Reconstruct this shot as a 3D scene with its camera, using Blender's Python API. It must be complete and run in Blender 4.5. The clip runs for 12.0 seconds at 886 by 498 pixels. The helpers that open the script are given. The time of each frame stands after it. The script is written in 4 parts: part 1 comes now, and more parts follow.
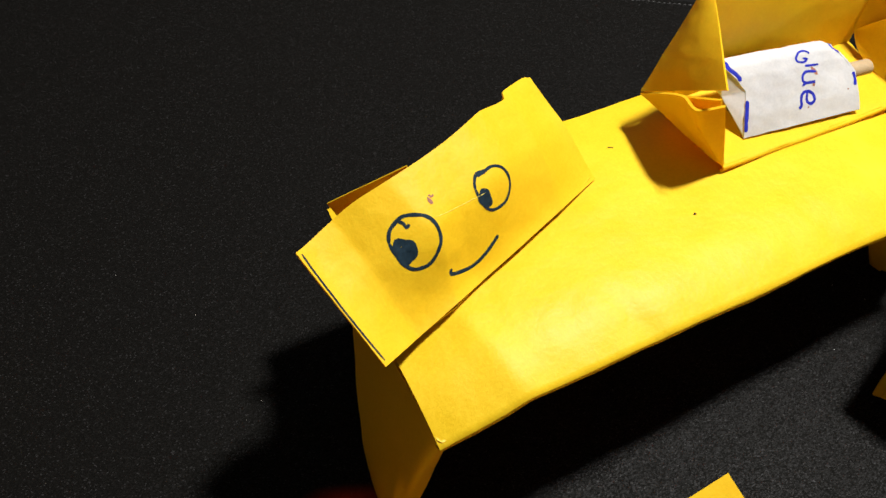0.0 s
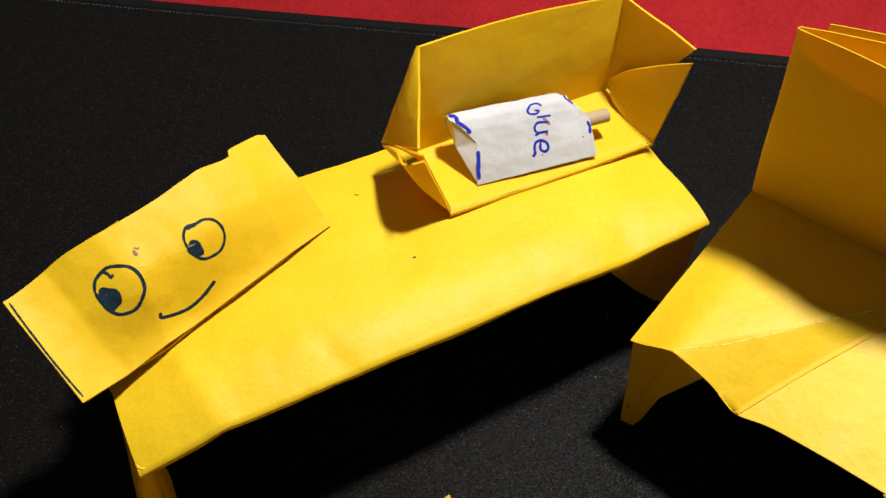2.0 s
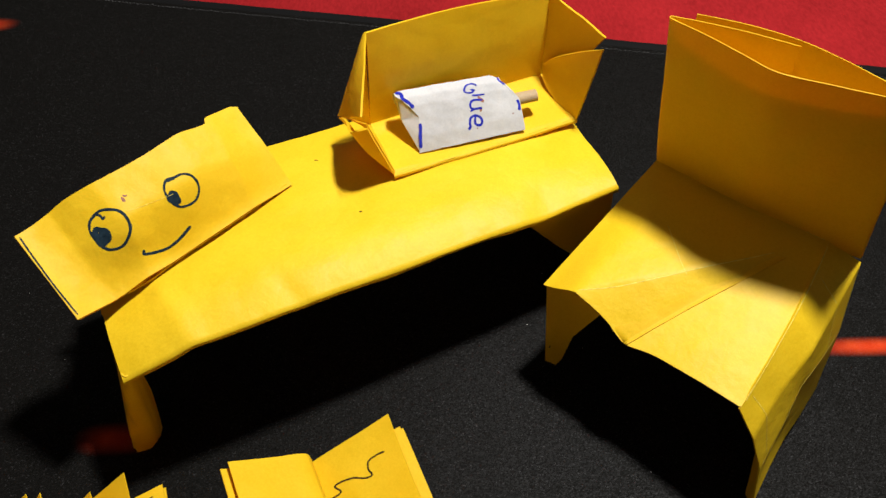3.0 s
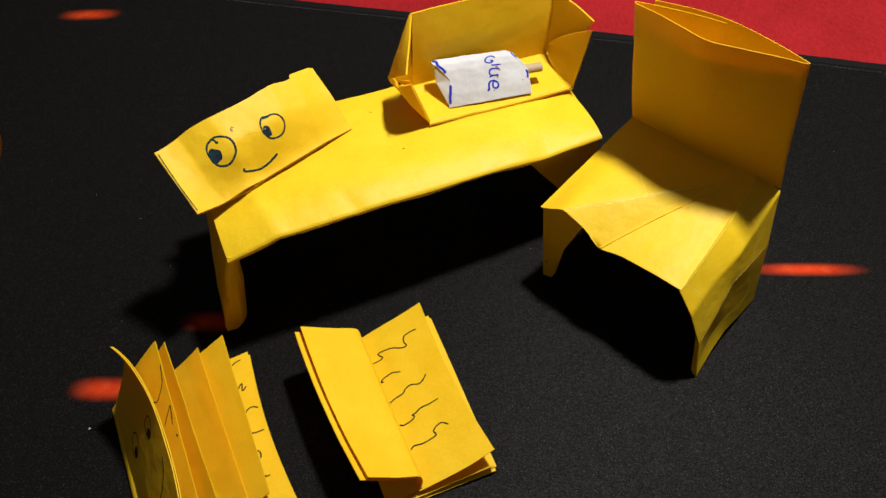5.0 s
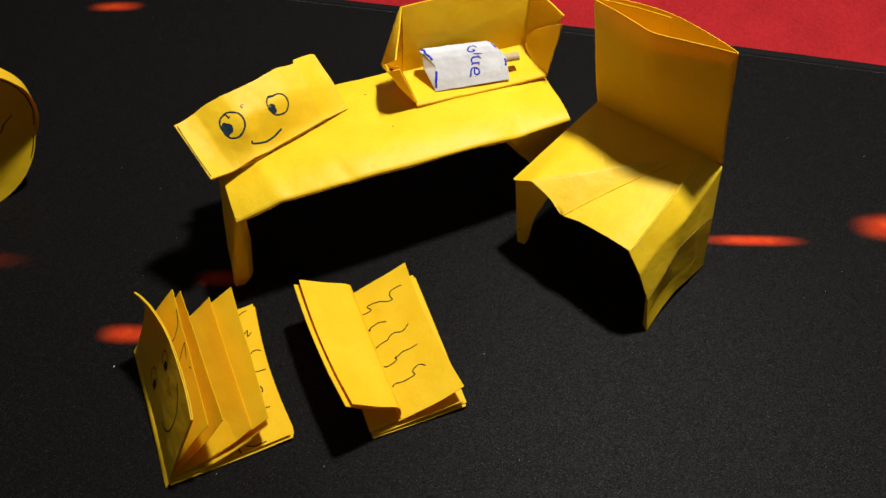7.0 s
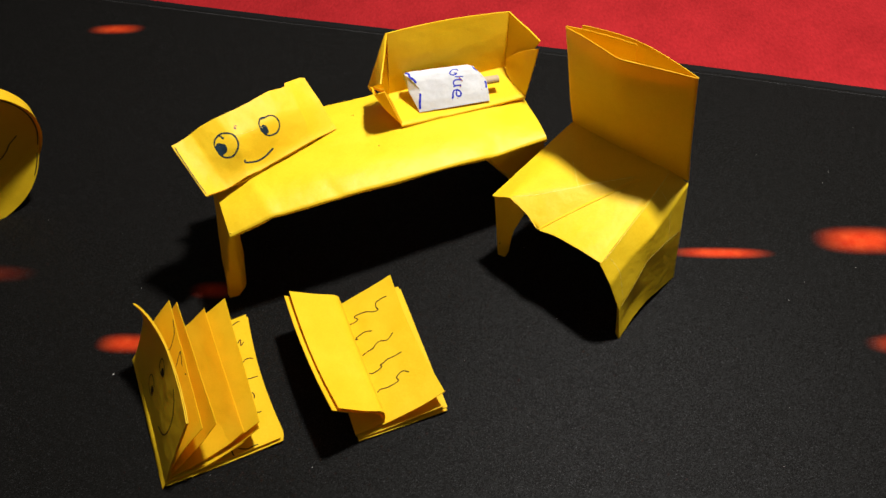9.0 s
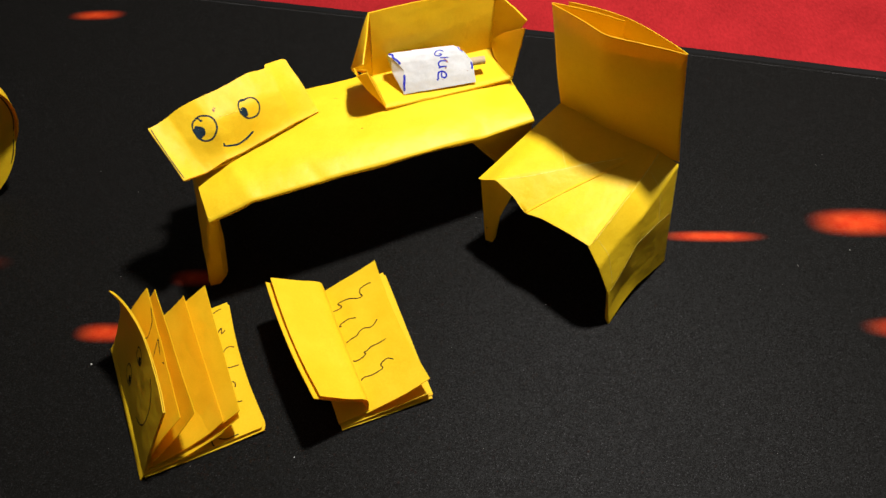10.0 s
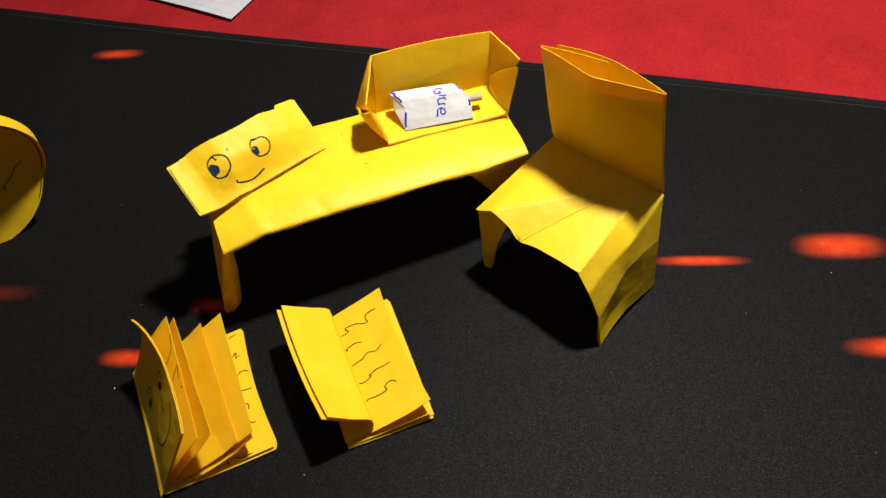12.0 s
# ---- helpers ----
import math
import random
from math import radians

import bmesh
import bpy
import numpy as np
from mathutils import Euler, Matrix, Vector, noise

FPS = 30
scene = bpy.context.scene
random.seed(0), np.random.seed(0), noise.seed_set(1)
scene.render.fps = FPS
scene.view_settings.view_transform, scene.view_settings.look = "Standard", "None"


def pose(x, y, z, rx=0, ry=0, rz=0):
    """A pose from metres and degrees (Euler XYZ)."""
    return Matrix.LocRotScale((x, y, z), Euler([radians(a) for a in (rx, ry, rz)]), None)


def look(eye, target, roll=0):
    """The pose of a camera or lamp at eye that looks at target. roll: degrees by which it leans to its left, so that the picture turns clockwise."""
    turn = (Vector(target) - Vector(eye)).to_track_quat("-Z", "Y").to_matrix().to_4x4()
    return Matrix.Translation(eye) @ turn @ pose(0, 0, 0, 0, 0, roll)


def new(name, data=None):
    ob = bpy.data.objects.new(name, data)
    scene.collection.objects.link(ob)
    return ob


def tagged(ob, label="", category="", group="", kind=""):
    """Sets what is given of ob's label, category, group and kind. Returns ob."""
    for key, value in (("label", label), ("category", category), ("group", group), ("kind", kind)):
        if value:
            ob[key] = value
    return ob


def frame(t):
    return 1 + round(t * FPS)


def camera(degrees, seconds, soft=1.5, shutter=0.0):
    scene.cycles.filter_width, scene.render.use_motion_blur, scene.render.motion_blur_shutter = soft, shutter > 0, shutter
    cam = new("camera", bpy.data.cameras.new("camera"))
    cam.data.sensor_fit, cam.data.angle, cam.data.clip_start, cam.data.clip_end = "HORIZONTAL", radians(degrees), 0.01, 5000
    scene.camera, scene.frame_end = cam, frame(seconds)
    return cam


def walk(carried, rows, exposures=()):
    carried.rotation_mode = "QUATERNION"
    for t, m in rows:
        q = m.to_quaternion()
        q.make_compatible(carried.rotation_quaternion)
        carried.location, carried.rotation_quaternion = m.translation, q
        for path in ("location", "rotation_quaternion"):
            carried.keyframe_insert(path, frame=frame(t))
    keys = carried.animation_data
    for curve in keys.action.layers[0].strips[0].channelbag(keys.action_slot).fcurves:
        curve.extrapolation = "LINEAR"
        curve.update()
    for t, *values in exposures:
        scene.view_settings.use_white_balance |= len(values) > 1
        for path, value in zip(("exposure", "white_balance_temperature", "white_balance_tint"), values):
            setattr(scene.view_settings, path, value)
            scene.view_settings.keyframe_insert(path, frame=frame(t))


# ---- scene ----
cam = camera(58.8, 12.0)
PATH = [
    (0, (0.052, -0.028, 0.181), (0.207, 1.214, -1.379), -1.7),
    (0.5, (0.073, -0.033, 0.181), (0.216, 1.215, -1.376), -1.5),
    (1, (0.099, -0.034, 0.188), (0.215, 1.216, -1.369), -2.7),
    (1.5, (0.115, -0.036, 0.191), (0.246, 1.218, -1.362), -2.7),
    (2, (0.118, -0.042, 0.197), (0.221, 1.224, -1.347), -4.1),
    (2.5, (0.125, -0.058, 0.207), (0.205, 1.229, -1.322), -4.6),
    (3, (0.136, -0.076, 0.213), (0.193, 1.204, -1.322), -4.9),
    (4.8, (0.133, -0.142, 0.242), (0.123, 1.188, -1.252), -5.7),
    (5, (0.134, -0.145, 0.246), (0.119, 1.17, -1.261), -5.7),
    (5.5, (0.137, -0.159, 0.25), (0.093, 1.154, -1.258), -6.3),
    (6, (0.134, -0.168, 0.255), (0.074, 1.131, -1.264), -6.4),
    (6.5, (0.143, -0.177, 0.26), (0.085, 1.132, -1.251), -6.0),
    (7, (0.146, -0.181, 0.265), (0.096, 1.134, -1.241), -5.9),
    (8.8, (0.155, -0.193, 0.278), (0.11, 1.147, -1.206), -6.0),
    (9, (0.153, -0.193, 0.278), (0.11, 1.146, -1.207), -5.8),
    (9.5, (0.158, -0.191, 0.277), (0.123, 1.151, -1.206), -5.7),
    (10, (0.157, -0.191, 0.269), (0.123, 1.137, -1.226), -5.9),
    (10.5, (0.163, -0.192, 0.272), (0.131, 1.135, -1.223), -6.1),
    (11, (0.164, -0.195, 0.281), (0.127, 1.14, -1.207), -6.5),
    (11.5, (0.166, -0.199, 0.286), (0.108, 1.156, -1.184), -7.4),
    (12, (0.165, -0.201, 0.287), (0.094, 1.159, -1.178), -7.7),
]
# the clip's camera settles its exposure on the way
EXPOSURE = [(0, -0.05), (1.0, -0.24), (2.0, -0.27), (3.0, -0.26), (5.5, -0.27), (6.5, -0.25), (9.0, 0.02), (12.0, 0.05)]
walk(cam, [(t, look(eye, target, roll)) for t, eye, target, roll in PATH], EXPOSURE)

# ---- light: one small lamp hangs above and to the right; the room is otherwise dark ----
LAMP_AT = (0.303, 0.138, 0.585)
lamp_data = bpy.data.lights.new("lamp", "POINT")
lamp_data.shadow_soft_size, lamp_data.energy, lamp_data.color = 0.027, 25.2, (1.0, 0.975, 0.925)
lamp = new("lamp", lamp_data)
lamp.location = LAMP_AT
world = bpy.data.worlds.new("world")
world.use_nodes = True
world.node_tree.nodes["Background"].inputs[0].default_value = (1.0, 0.9, 0.75, 1)
world.node_tree.nodes["Background"].inputs[1].default_value = 0.012
scene.world = world
MM = 0.001


# ---- materials ----
def material(name):
    mat = bpy.data.materials.new(name)
    mat.use_nodes = True
    nodes, links = mat.node_tree.nodes, mat.node_tree.links
    return mat, nodes, links, nodes["Principled BSDF"]


def noise_node(nodes, links, scale, detail=3.0, rough=0.55, distortion=0.0, stretch=(1, 1, 1)):
    coord = nodes.new("ShaderNodeTexCoord")
    mapping = nodes.new("ShaderNodeMapping")
    mapping.inputs["Scale"].default_value = stretch
    tex = nodes.new("ShaderNodeTexNoise")
    tex.inputs["Scale"].default_value, tex.inputs["Detail"].default_value = scale, detail
    tex.inputs["Roughness"].default_value, tex.inputs["Distortion"].default_value = rough, distortion
    links.new(coord.outputs["Object"], mapping.inputs["Vector"])
    links.new(mapping.outputs["Vector"], tex.inputs["Vector"])
    return tex


def ramp_node(nodes, links, source, stops):
    ramp = nodes.new("ShaderNodeValToRGB")
    ramp.color_ramp.elements[0].position, ramp.color_ramp.elements[0].color = stops[0][0], (*stops[0][1], 1)
    ramp.color_ramp.elements[1].position, ramp.color_ramp.elements[1].color = stops[-1][0], (*stops[-1][1], 1)
    for at, colour in stops[1:-1]:
        ramp.color_ramp.elements.new(at).color = (*colour, 1)
    links.new(source, ramp.inputs["Fac"])
    return ramp


def math_node(nodes, links, operation, a, b):
    node = nodes.new("ShaderNodeMath")
    node.operation = operation
    for i, v in enumerate((a, b)):
        if isinstance(v, (int, float)):
            node.inputs[i].default_value = v
        else:
            links.new(v, node.inputs[i])
    return node.outputs[0]


def paper_material(name, dark, light, through_colour, share, roughness=0.5, specular=0.35):
    """Thin uncoated paper: fibres, faint blotches, and some light let through the sheet."""
    mat, nodes, links, bsdf = material(name)
    blotch = noise_node(nodes, links, 55, 4, 0.6)
    fibre = noise_node(nodes, links, 1500, 3, 0.65, 0.4)
    mix = math_node(nodes, links, "ADD", math_node(nodes, links, "MULTIPLY", blotch.outputs[0], 0.5), math_node(nodes, links, "MULTIPLY", fibre.outputs[0], 0.5))
    ramp = ramp_node(nodes, links, mix, [(0.36, dark), (0.64, light)])
    links.new(ramp.outputs[0], bsdf.inputs["Base Color"])
    rough = nodes.new("ShaderNodeMapRange")
    rough.inputs["To Min"].default_value, rough.inputs["To Max"].default_value = roughness - 0.12, roughness + 0.12
    links.new(blotch.outputs[0], rough.inputs["Value"])
    links.new(rough.outputs[0], bsdf.inputs["Roughness"])
    bsdf.inputs["Specular IOR Level"].default_value = specular
    bump = nodes.new("ShaderNodeBump")
    bump.inputs["Strength"].default_value, bump.inputs["Distance"].default_value = 0.5, 0.00010
    links.new(fibre.outputs[0], bump.inputs["Height"])
    broad = nodes.new("ShaderNodeBump")
    broad.inputs["Strength"].default_value, broad.inputs["Distance"].default_value = 0.45, 0.0006
    ripple = noise_node(nodes, links, 170, 2, 0.5)
    links.new(ripple.outputs[0], broad.inputs["Height"])
    links.new(bump.outputs[0], broad.inputs["Normal"])
    links.new(broad.outputs[0], bsdf.inputs["Normal"])
    glow = nodes.new("ShaderNodeBsdfTranslucent")
    glow.inputs["Color"].default_value = (*through_colour, 1)
    blend = nodes.new("ShaderNodeMixShader")
    blend.inputs[0].default_value = share
    links.new(bsdf.outputs[0], blend.inputs[1])
    links.new(glow.outputs[0], blend.inputs[2])
    links.new(blend.outputs[0], nodes["Material Output"].inputs["Surface"])
    return mat


def ink_material(name, colour, roughness=0.75):
    mat, nodes, links, bsdf = material(name)
    tex = noise_node(nodes, links, 900, 2)
    ramp = ramp_node(nodes, links, tex.outputs[0], [(0.3, colour), (0.75, tuple(c * 1.9 + 0.004 for c in colour))])
    links.new(ramp.outputs[0], bsdf.inputs["Base Color"])
    bsdf.inputs["Roughness"].default_value = roughness
    bsdf.inputs["Specular IOR Level"].default_value = 0.12
    return mat


YELLOW = paper_material("yellow_paper", (0.850, 0.565, 0.012), (0.955, 0.668, 0.024), (1.0, 0.48, 0.004), 0.26, 0.50, 0.22)
FOLDED = paper_material("thick_folded_yellow_paper", (0.790, 0.510, 0.010), (0.890, 0.605, 0.020), (1.0, 0.45, 0.004), 0.12, 0.48, 0.25)
LEAF = paper_material("single_yellow_sheet", (0.850, 0.600, 0.012), (0.955, 0.710, 0.024), (1.0, 0.66, 0.008), 0.50, 0.50, 0.25)
WHITE = paper_material("white_paper", (0.58, 0.58, 0.60), (0.70, 0.70, 0.71), (0.66, 0.64, 0.61), 0.2, 0.6, 0.3)
BEIGE = paper_material("beige_roll", (0.40, 0.29, 0.16), (0.54, 0.41, 0.25), (0.5, 0.37, 0.2), 0.1, 0.6, 0.3)
MARKER = ink_material("dark_marker_ink", (0.006, 0.016, 0.026))
PEN = ink_material("black_brown_pen_ink", (0.030, 0.016, 0.004))
BLUE = ink_material("blue_pen_ink", (0.012, 0.018, 0.26))
SMUDGE = ink_material("brown_smudge", (0.22, 0.10, 0.07), 0.7)
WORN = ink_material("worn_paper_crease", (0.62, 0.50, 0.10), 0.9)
RULE = ink_material("blue_grey_ruling", (0.30, 0.33, 0.50), 0.7)
MARGIN = ink_material("pink_margin_ruling", (0.60, 0.22, 0.26), 0.7)
DUST = ink_material("pale_lint", (0.45, 0.44, 0.42), 0.9)

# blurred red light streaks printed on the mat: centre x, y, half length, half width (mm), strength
# streak at (38, 43) is set weaker, painting in the desk's shade on it
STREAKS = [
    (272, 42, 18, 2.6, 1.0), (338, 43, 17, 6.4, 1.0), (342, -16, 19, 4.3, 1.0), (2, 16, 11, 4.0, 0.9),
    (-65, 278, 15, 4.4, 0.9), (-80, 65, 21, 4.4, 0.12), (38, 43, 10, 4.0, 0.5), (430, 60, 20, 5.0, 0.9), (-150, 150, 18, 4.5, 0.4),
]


def mat_cloth():
    mat, nodes, links, bsdf = material("black_mat_cloth")
    coord = nodes.new("ShaderNodeTexCoord")
    wobble = noise_node(nodes, links, 160, 3)
    total = None
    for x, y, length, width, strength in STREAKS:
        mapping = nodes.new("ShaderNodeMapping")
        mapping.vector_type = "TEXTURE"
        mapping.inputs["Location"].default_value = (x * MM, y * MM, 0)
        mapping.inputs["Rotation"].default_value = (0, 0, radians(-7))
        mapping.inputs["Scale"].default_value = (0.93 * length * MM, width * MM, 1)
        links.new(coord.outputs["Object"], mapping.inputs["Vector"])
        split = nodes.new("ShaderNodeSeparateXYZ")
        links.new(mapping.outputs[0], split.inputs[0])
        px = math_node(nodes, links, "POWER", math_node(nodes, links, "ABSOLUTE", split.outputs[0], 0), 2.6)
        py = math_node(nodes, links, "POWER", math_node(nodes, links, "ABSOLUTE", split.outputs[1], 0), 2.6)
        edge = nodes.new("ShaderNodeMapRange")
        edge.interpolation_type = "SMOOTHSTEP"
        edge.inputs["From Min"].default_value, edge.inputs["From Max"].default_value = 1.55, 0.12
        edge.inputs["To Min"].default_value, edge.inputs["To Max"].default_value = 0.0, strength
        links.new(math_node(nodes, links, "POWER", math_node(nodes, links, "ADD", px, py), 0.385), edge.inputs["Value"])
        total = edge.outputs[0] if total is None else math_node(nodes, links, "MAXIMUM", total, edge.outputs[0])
    weave = nodes.new("ShaderNodeTexVoronoi")
    weave.inputs["Scale"].default_value = 3900
    lay = nodes.new("ShaderNodeMapping")
    lay.inputs["Rotation"].default_value, lay.inputs["Scale"].default_value = (0, 0, radians(20)), (0.75, 1.15, 1)
    links.new(coord.outputs["Object"], lay.inputs["Vector"])
    links.new(lay.outputs[0], weave.inputs["Vector"])
    thread = nodes.new("ShaderNodeSeparateColor")
    links.new(weave.outputs["Color"], thread.inputs[0])
    # the palest threads are painted glints: lighter base colour stands for sparkle
    black = ramp_node(nodes, links, thread.outputs[0], [(0.0, (0.0050, 0.0047, 0.0043)), (0.70, (0.0067, 0.0063, 0.0058)), (0.95, (0.0110, 0.0104, 0.0098)), (1.0, (0.034, 0.033, 0.034))])
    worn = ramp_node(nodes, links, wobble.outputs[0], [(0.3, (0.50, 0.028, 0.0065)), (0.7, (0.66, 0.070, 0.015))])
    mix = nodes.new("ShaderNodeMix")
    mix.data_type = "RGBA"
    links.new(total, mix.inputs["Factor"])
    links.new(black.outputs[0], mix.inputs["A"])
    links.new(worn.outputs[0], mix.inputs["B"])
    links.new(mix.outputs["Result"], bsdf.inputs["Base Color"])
    bsdf.inputs["Roughness"].default_value = 0.40
    bsdf.inputs["Specular Tint"].default_value = (0.96, 0.97, 1.0, 1)
    gloss = nodes.new("ShaderNodeMapRange")
    gloss.inputs["From Min"].default_value, gloss.inputs["From Max"].default_value = 0.40, 1.0
    gloss.inputs["To Min"].default_value, gloss.inputs["To Max"].default_value = 0.01, 0.12
    links.new(thread.outputs[1], gloss.inputs["Value"])
    links.new(gloss.outputs[0], bsdf.inputs["Specular IOR Level"])
    bump = nodes.new("ShaderNodeBump")
    bump.inputs["Strength"].default_value, bump.inputs["Distance"].default_value = 0.6, 0.00011
    links.new(weave.outputs["Distance"], bump.inputs["Height"])
    links.new(bump.outputs[0], bsdf.inputs["Normal"])
    return mat


def fabric_material(name, dark, light, weave_scale, roughness=0.85, bump_distance=0.0003, stretch=(1, 1, 1)):
    mat, nodes, links, bsdf = material(name)
    broad = noise_node(nodes, links, 22, 4, 0.6)
    fine = noise_node(nodes, links, weave_scale, 2, 0.65, 0.0, stretch)
    mix = math_node(nodes, links, "ADD", math_node(nodes, links, "MULTIPLY", broad.outputs[0], 0.5), math_node(nodes, links, "MULTIPLY", fine.outputs[0], 0.5))
    ramp = ramp_node(nodes, links, mix, [(0.34, dark), (0.66, light)])
    links.new(ramp.outputs[0], bsdf.inputs["Base Color"])
    bsdf.inputs["Roughness"].default_value = roughness
    bsdf.inputs["Specular IOR Level"].default_value = 0.2
    bump = nodes.new("ShaderNodeBump")
    bump.inputs["Strength"].default_value, bump.inputs["Distance"].default_value = 0.7, bump_distance
    links.new(fine.outputs[0], bump.inputs["Height"])
    links.new(bump.outputs[0], bsdf.inputs["Normal"])
    return mat


MAT_CLOTH = mat_cloth()
MAT_EDGE = fabric_material("black_hem_band", (0.0016, 0.0016, 0.0018), (0.0045, 0.0045, 0.005), 1800)
THREAD = fabric_material("grey_thread", (0.012, 0.012, 0.012), (0.055, 0.054, 0.055), 900, 0.4)
RED = fabric_material("red_woven_cloth", (0.235, 0.0048, 0.0068), (0.365, 0.0115, 0.015), 700, 0.9, 0.0004, (1, 0.45, 1))
WOOD = fabric_material("brown_table_wood", (0.12, 0.06, 0.03), (0.22, 0.12, 0.06), 60, 0.5, 0.0002, (0.1, 1, 1))
# grey set by how much lamp light the unseen room should throw back
ROOM_BOUNCE = fabric_material("grey_bounce_shell", (0.30, 0.29, 0.28), (0.36, 0.35, 0.335), 40)


# ---- builders; all lengths in millimetres ----
def thing(name, place, label, category, group="", kind=""):
    ob = new(name)
    ob.matrix_world = place
    ob.empty_display_size = 0.01
    return tagged(ob, label, category, group, kind)


def at(x, y, z=0.0, rx=0, ry=0, rz=0):
    return pose(x * MM, y * MM, z * MM, rx, ry, rz)


def link_mesh(name, verts, faces, mat, parent=None, label="", smooth=(), kind=""):
    mesh = bpy.data.meshes.new(name)
    mesh.from_pydata([(v[0] * MM, v[1] * MM, v[2] * MM) for v in verts], [], faces)
    mesh.materials.append(mat)
    for i in smooth:
        mesh.polygons[i].use_smooth = True
    mesh.update()
    ob = new(name, mesh)
    ob.parent = parent
    return tagged(ob, label, kind=kind)


def lerp(a, b, t):
    return a + (b - a) * t


def step01(x):
    x = min(1.0, max(0.0, x))
    return x * x * (3 - 2 * x)


def along(points, s):
    """The point at the share s of a polyline's length, corners slightly eased."""
    points = [Vector(p) for p in points]
    lengths = [(b - a).length for a, b in zip(points, points[1:])]
    want = min(1.0, max(0.0, s)) * sum(lengths)
    for a, b, l in zip(points, points[1:], lengths):
        if want <= l or b is points[-1]:
            return a.lerp(b, min(1.0, want / max(l, 1e-6)))
        want -= l


def curve_through(points, s):
    """The same along a smooth curve through the points (Catmull-Rom)."""
    p = [Vector(q) for q in points]
    n = len(p) - 1
    x = min(n - 1e-6, max(0.0, s * n))
    i, t = int(x), x - int(x)
    a, b, c, d = p[max(0, i - 1)], p[i], p[i + 1], p[min(n, i + 2)]
    return 0.5 * (2 * b + (c - a) * t + (2 * a - 5 * b + 4 * c - d) * t * t + (3 * b - a - 3 * c + d) * t ** 3)


def facing(fn, s, t, e=0.004):
    du = Vector(fn(min(1, s + e), t)) - Vector(fn(max(0, s - e), t))
    dv = Vector(fn(s, min(1, t + e))) - Vector(fn(s, max(0, t - e)))
    n = du.cross(dv)
    return n.normalized() if n.length > 1e-9 else Vector((0, 0, 1))


def handled(fn, amount=0.15, size=14.0, seed=0.0):
    """The surface fn, a little uneven as hand-folded paper is."""
    def uneven(s, t):
        p = Vector(fn(s, t))
        k = noise.noise(p / size + Vector((seed, 3.1, 0))) + 0.4 * noise.noise(p / (size * 0.35) + Vector((0, seed, 9.0)))
        return p + facing(fn, s, t) * (amount * k)
    return uneven


def quad(a, b, c, d, bulge=0.0):
    """Bilinear patch: a-b at t=0, d-c at t=1, bulging along its normal."""
    a, b, c, d = (Vector(p) for p in (a, b, c, d))
    n = ((b - a) + (c - d)).cross((d - a) + (c - b)).normalized()

    def fn(s, t):
        return a.lerp(b, s).lerp(d.lerp(c, s), t) + n * (bulge * 16 * s * (1 - s) * t * (1 - t))
    return fn


def sheet(name, fn, parent, mat=None, nu=20, nv=16, thick=0.28, label=""):
    """A sheet of paper with both faces and its cut edges."""
    mat = mat or YELLOW
    rows = [[(Vector(fn(i / nu, j / nv)), facing(fn, i / nu, j / nv)) for i in range(nu + 1)] for j in range(nv + 1)]
    verts, faces, smooth = [], [], []
    for side in (0.5, -0.5):
        base = len(verts)
        verts += [p + n * thick * side for row in rows for p, n in row]
        for j in range(nv):
            for i in range(nu):
                q = [base + j * (nu + 1) + i, base + j * (nu + 1) + i + 1, base + (j + 1) * (nu + 1) + i + 1, base + (j + 1) * (nu + 1) + i]
                smooth.append(len(faces))
                faces.append(q if side > 0 else q[::-1])
    border = [(i, 0) for i in range(nu)] + [(nu, j) for j in range(nv)] + [(i, nv) for i in range(nu, 0, -1)] + [(0, j) for j in range(nv, 0, -1)]
    base = len(verts)
    for i, j in border:
        p, n = rows[j][i]
        verts += [p + n * thick / 2, p - n * thick / 2]
    m = len(border)
    for k in range(m):
        a, b = base + 2 * k, base + 2 * ((k + 1) % m)
        faces.append((a, a + 1, b + 1, b))
    return link_mesh(name, verts, faces, mat, parent, label, smooth)


def stroke(name, fn, points, width, mat, parent, side=1, thick=0.28, label="", steps=9, smooth_line=True):
    """A pen line drawn on the sheet fn through the points (s, t)."""
    pick = curve_through if smooth_line else along
    n = max(2, steps * (len(points) - 1))
    flat = [(p[0], p[1], 0) for p in points]
    st = [pick(flat, k / n) for k in range(n + 1)]
    pos = [Vector(fn(min(1, max(0, q[0])), min(1, max(0, q[1])))) for q in st]
    nor = [facing(fn, min(0.99, max(0.01, q[0])), min(0.99, max(0.01, q[1]))) * side for q in st]
    verts, faces = [], []
    for k in range(n + 1):
        go = pos[min(n, k + 1)] - pos[max(0, k - 1)]
        across = nor[k].cross(go)
        across = across.normalized() if across.length > 1e-9 else Vector((1, 0, 0))
        end = min(1.0, 0.45 + 0.55 * min(k, n - k) / 2.0)
        w = width * end * (1 + 0.22 * noise.noise(pos[k] * 0.9 + Vector((7, 0, 0)))) / 2
        lift = nor[k] * (thick / 2 + 0.05)
        verts += [pos[k] + across * w + lift, pos[k] + lift + nor[k] * 0.03, pos[k] - across * w + lift]
    for k in range(n):
        for c in (0, 1):
            a = 3 * k + c
            faces.append((a, a + 1, a + 4, a + 3) if side > 0 else (a, a + 3, a + 4, a + 1))
    return link_mesh(name, verts, faces, mat, parent, label)


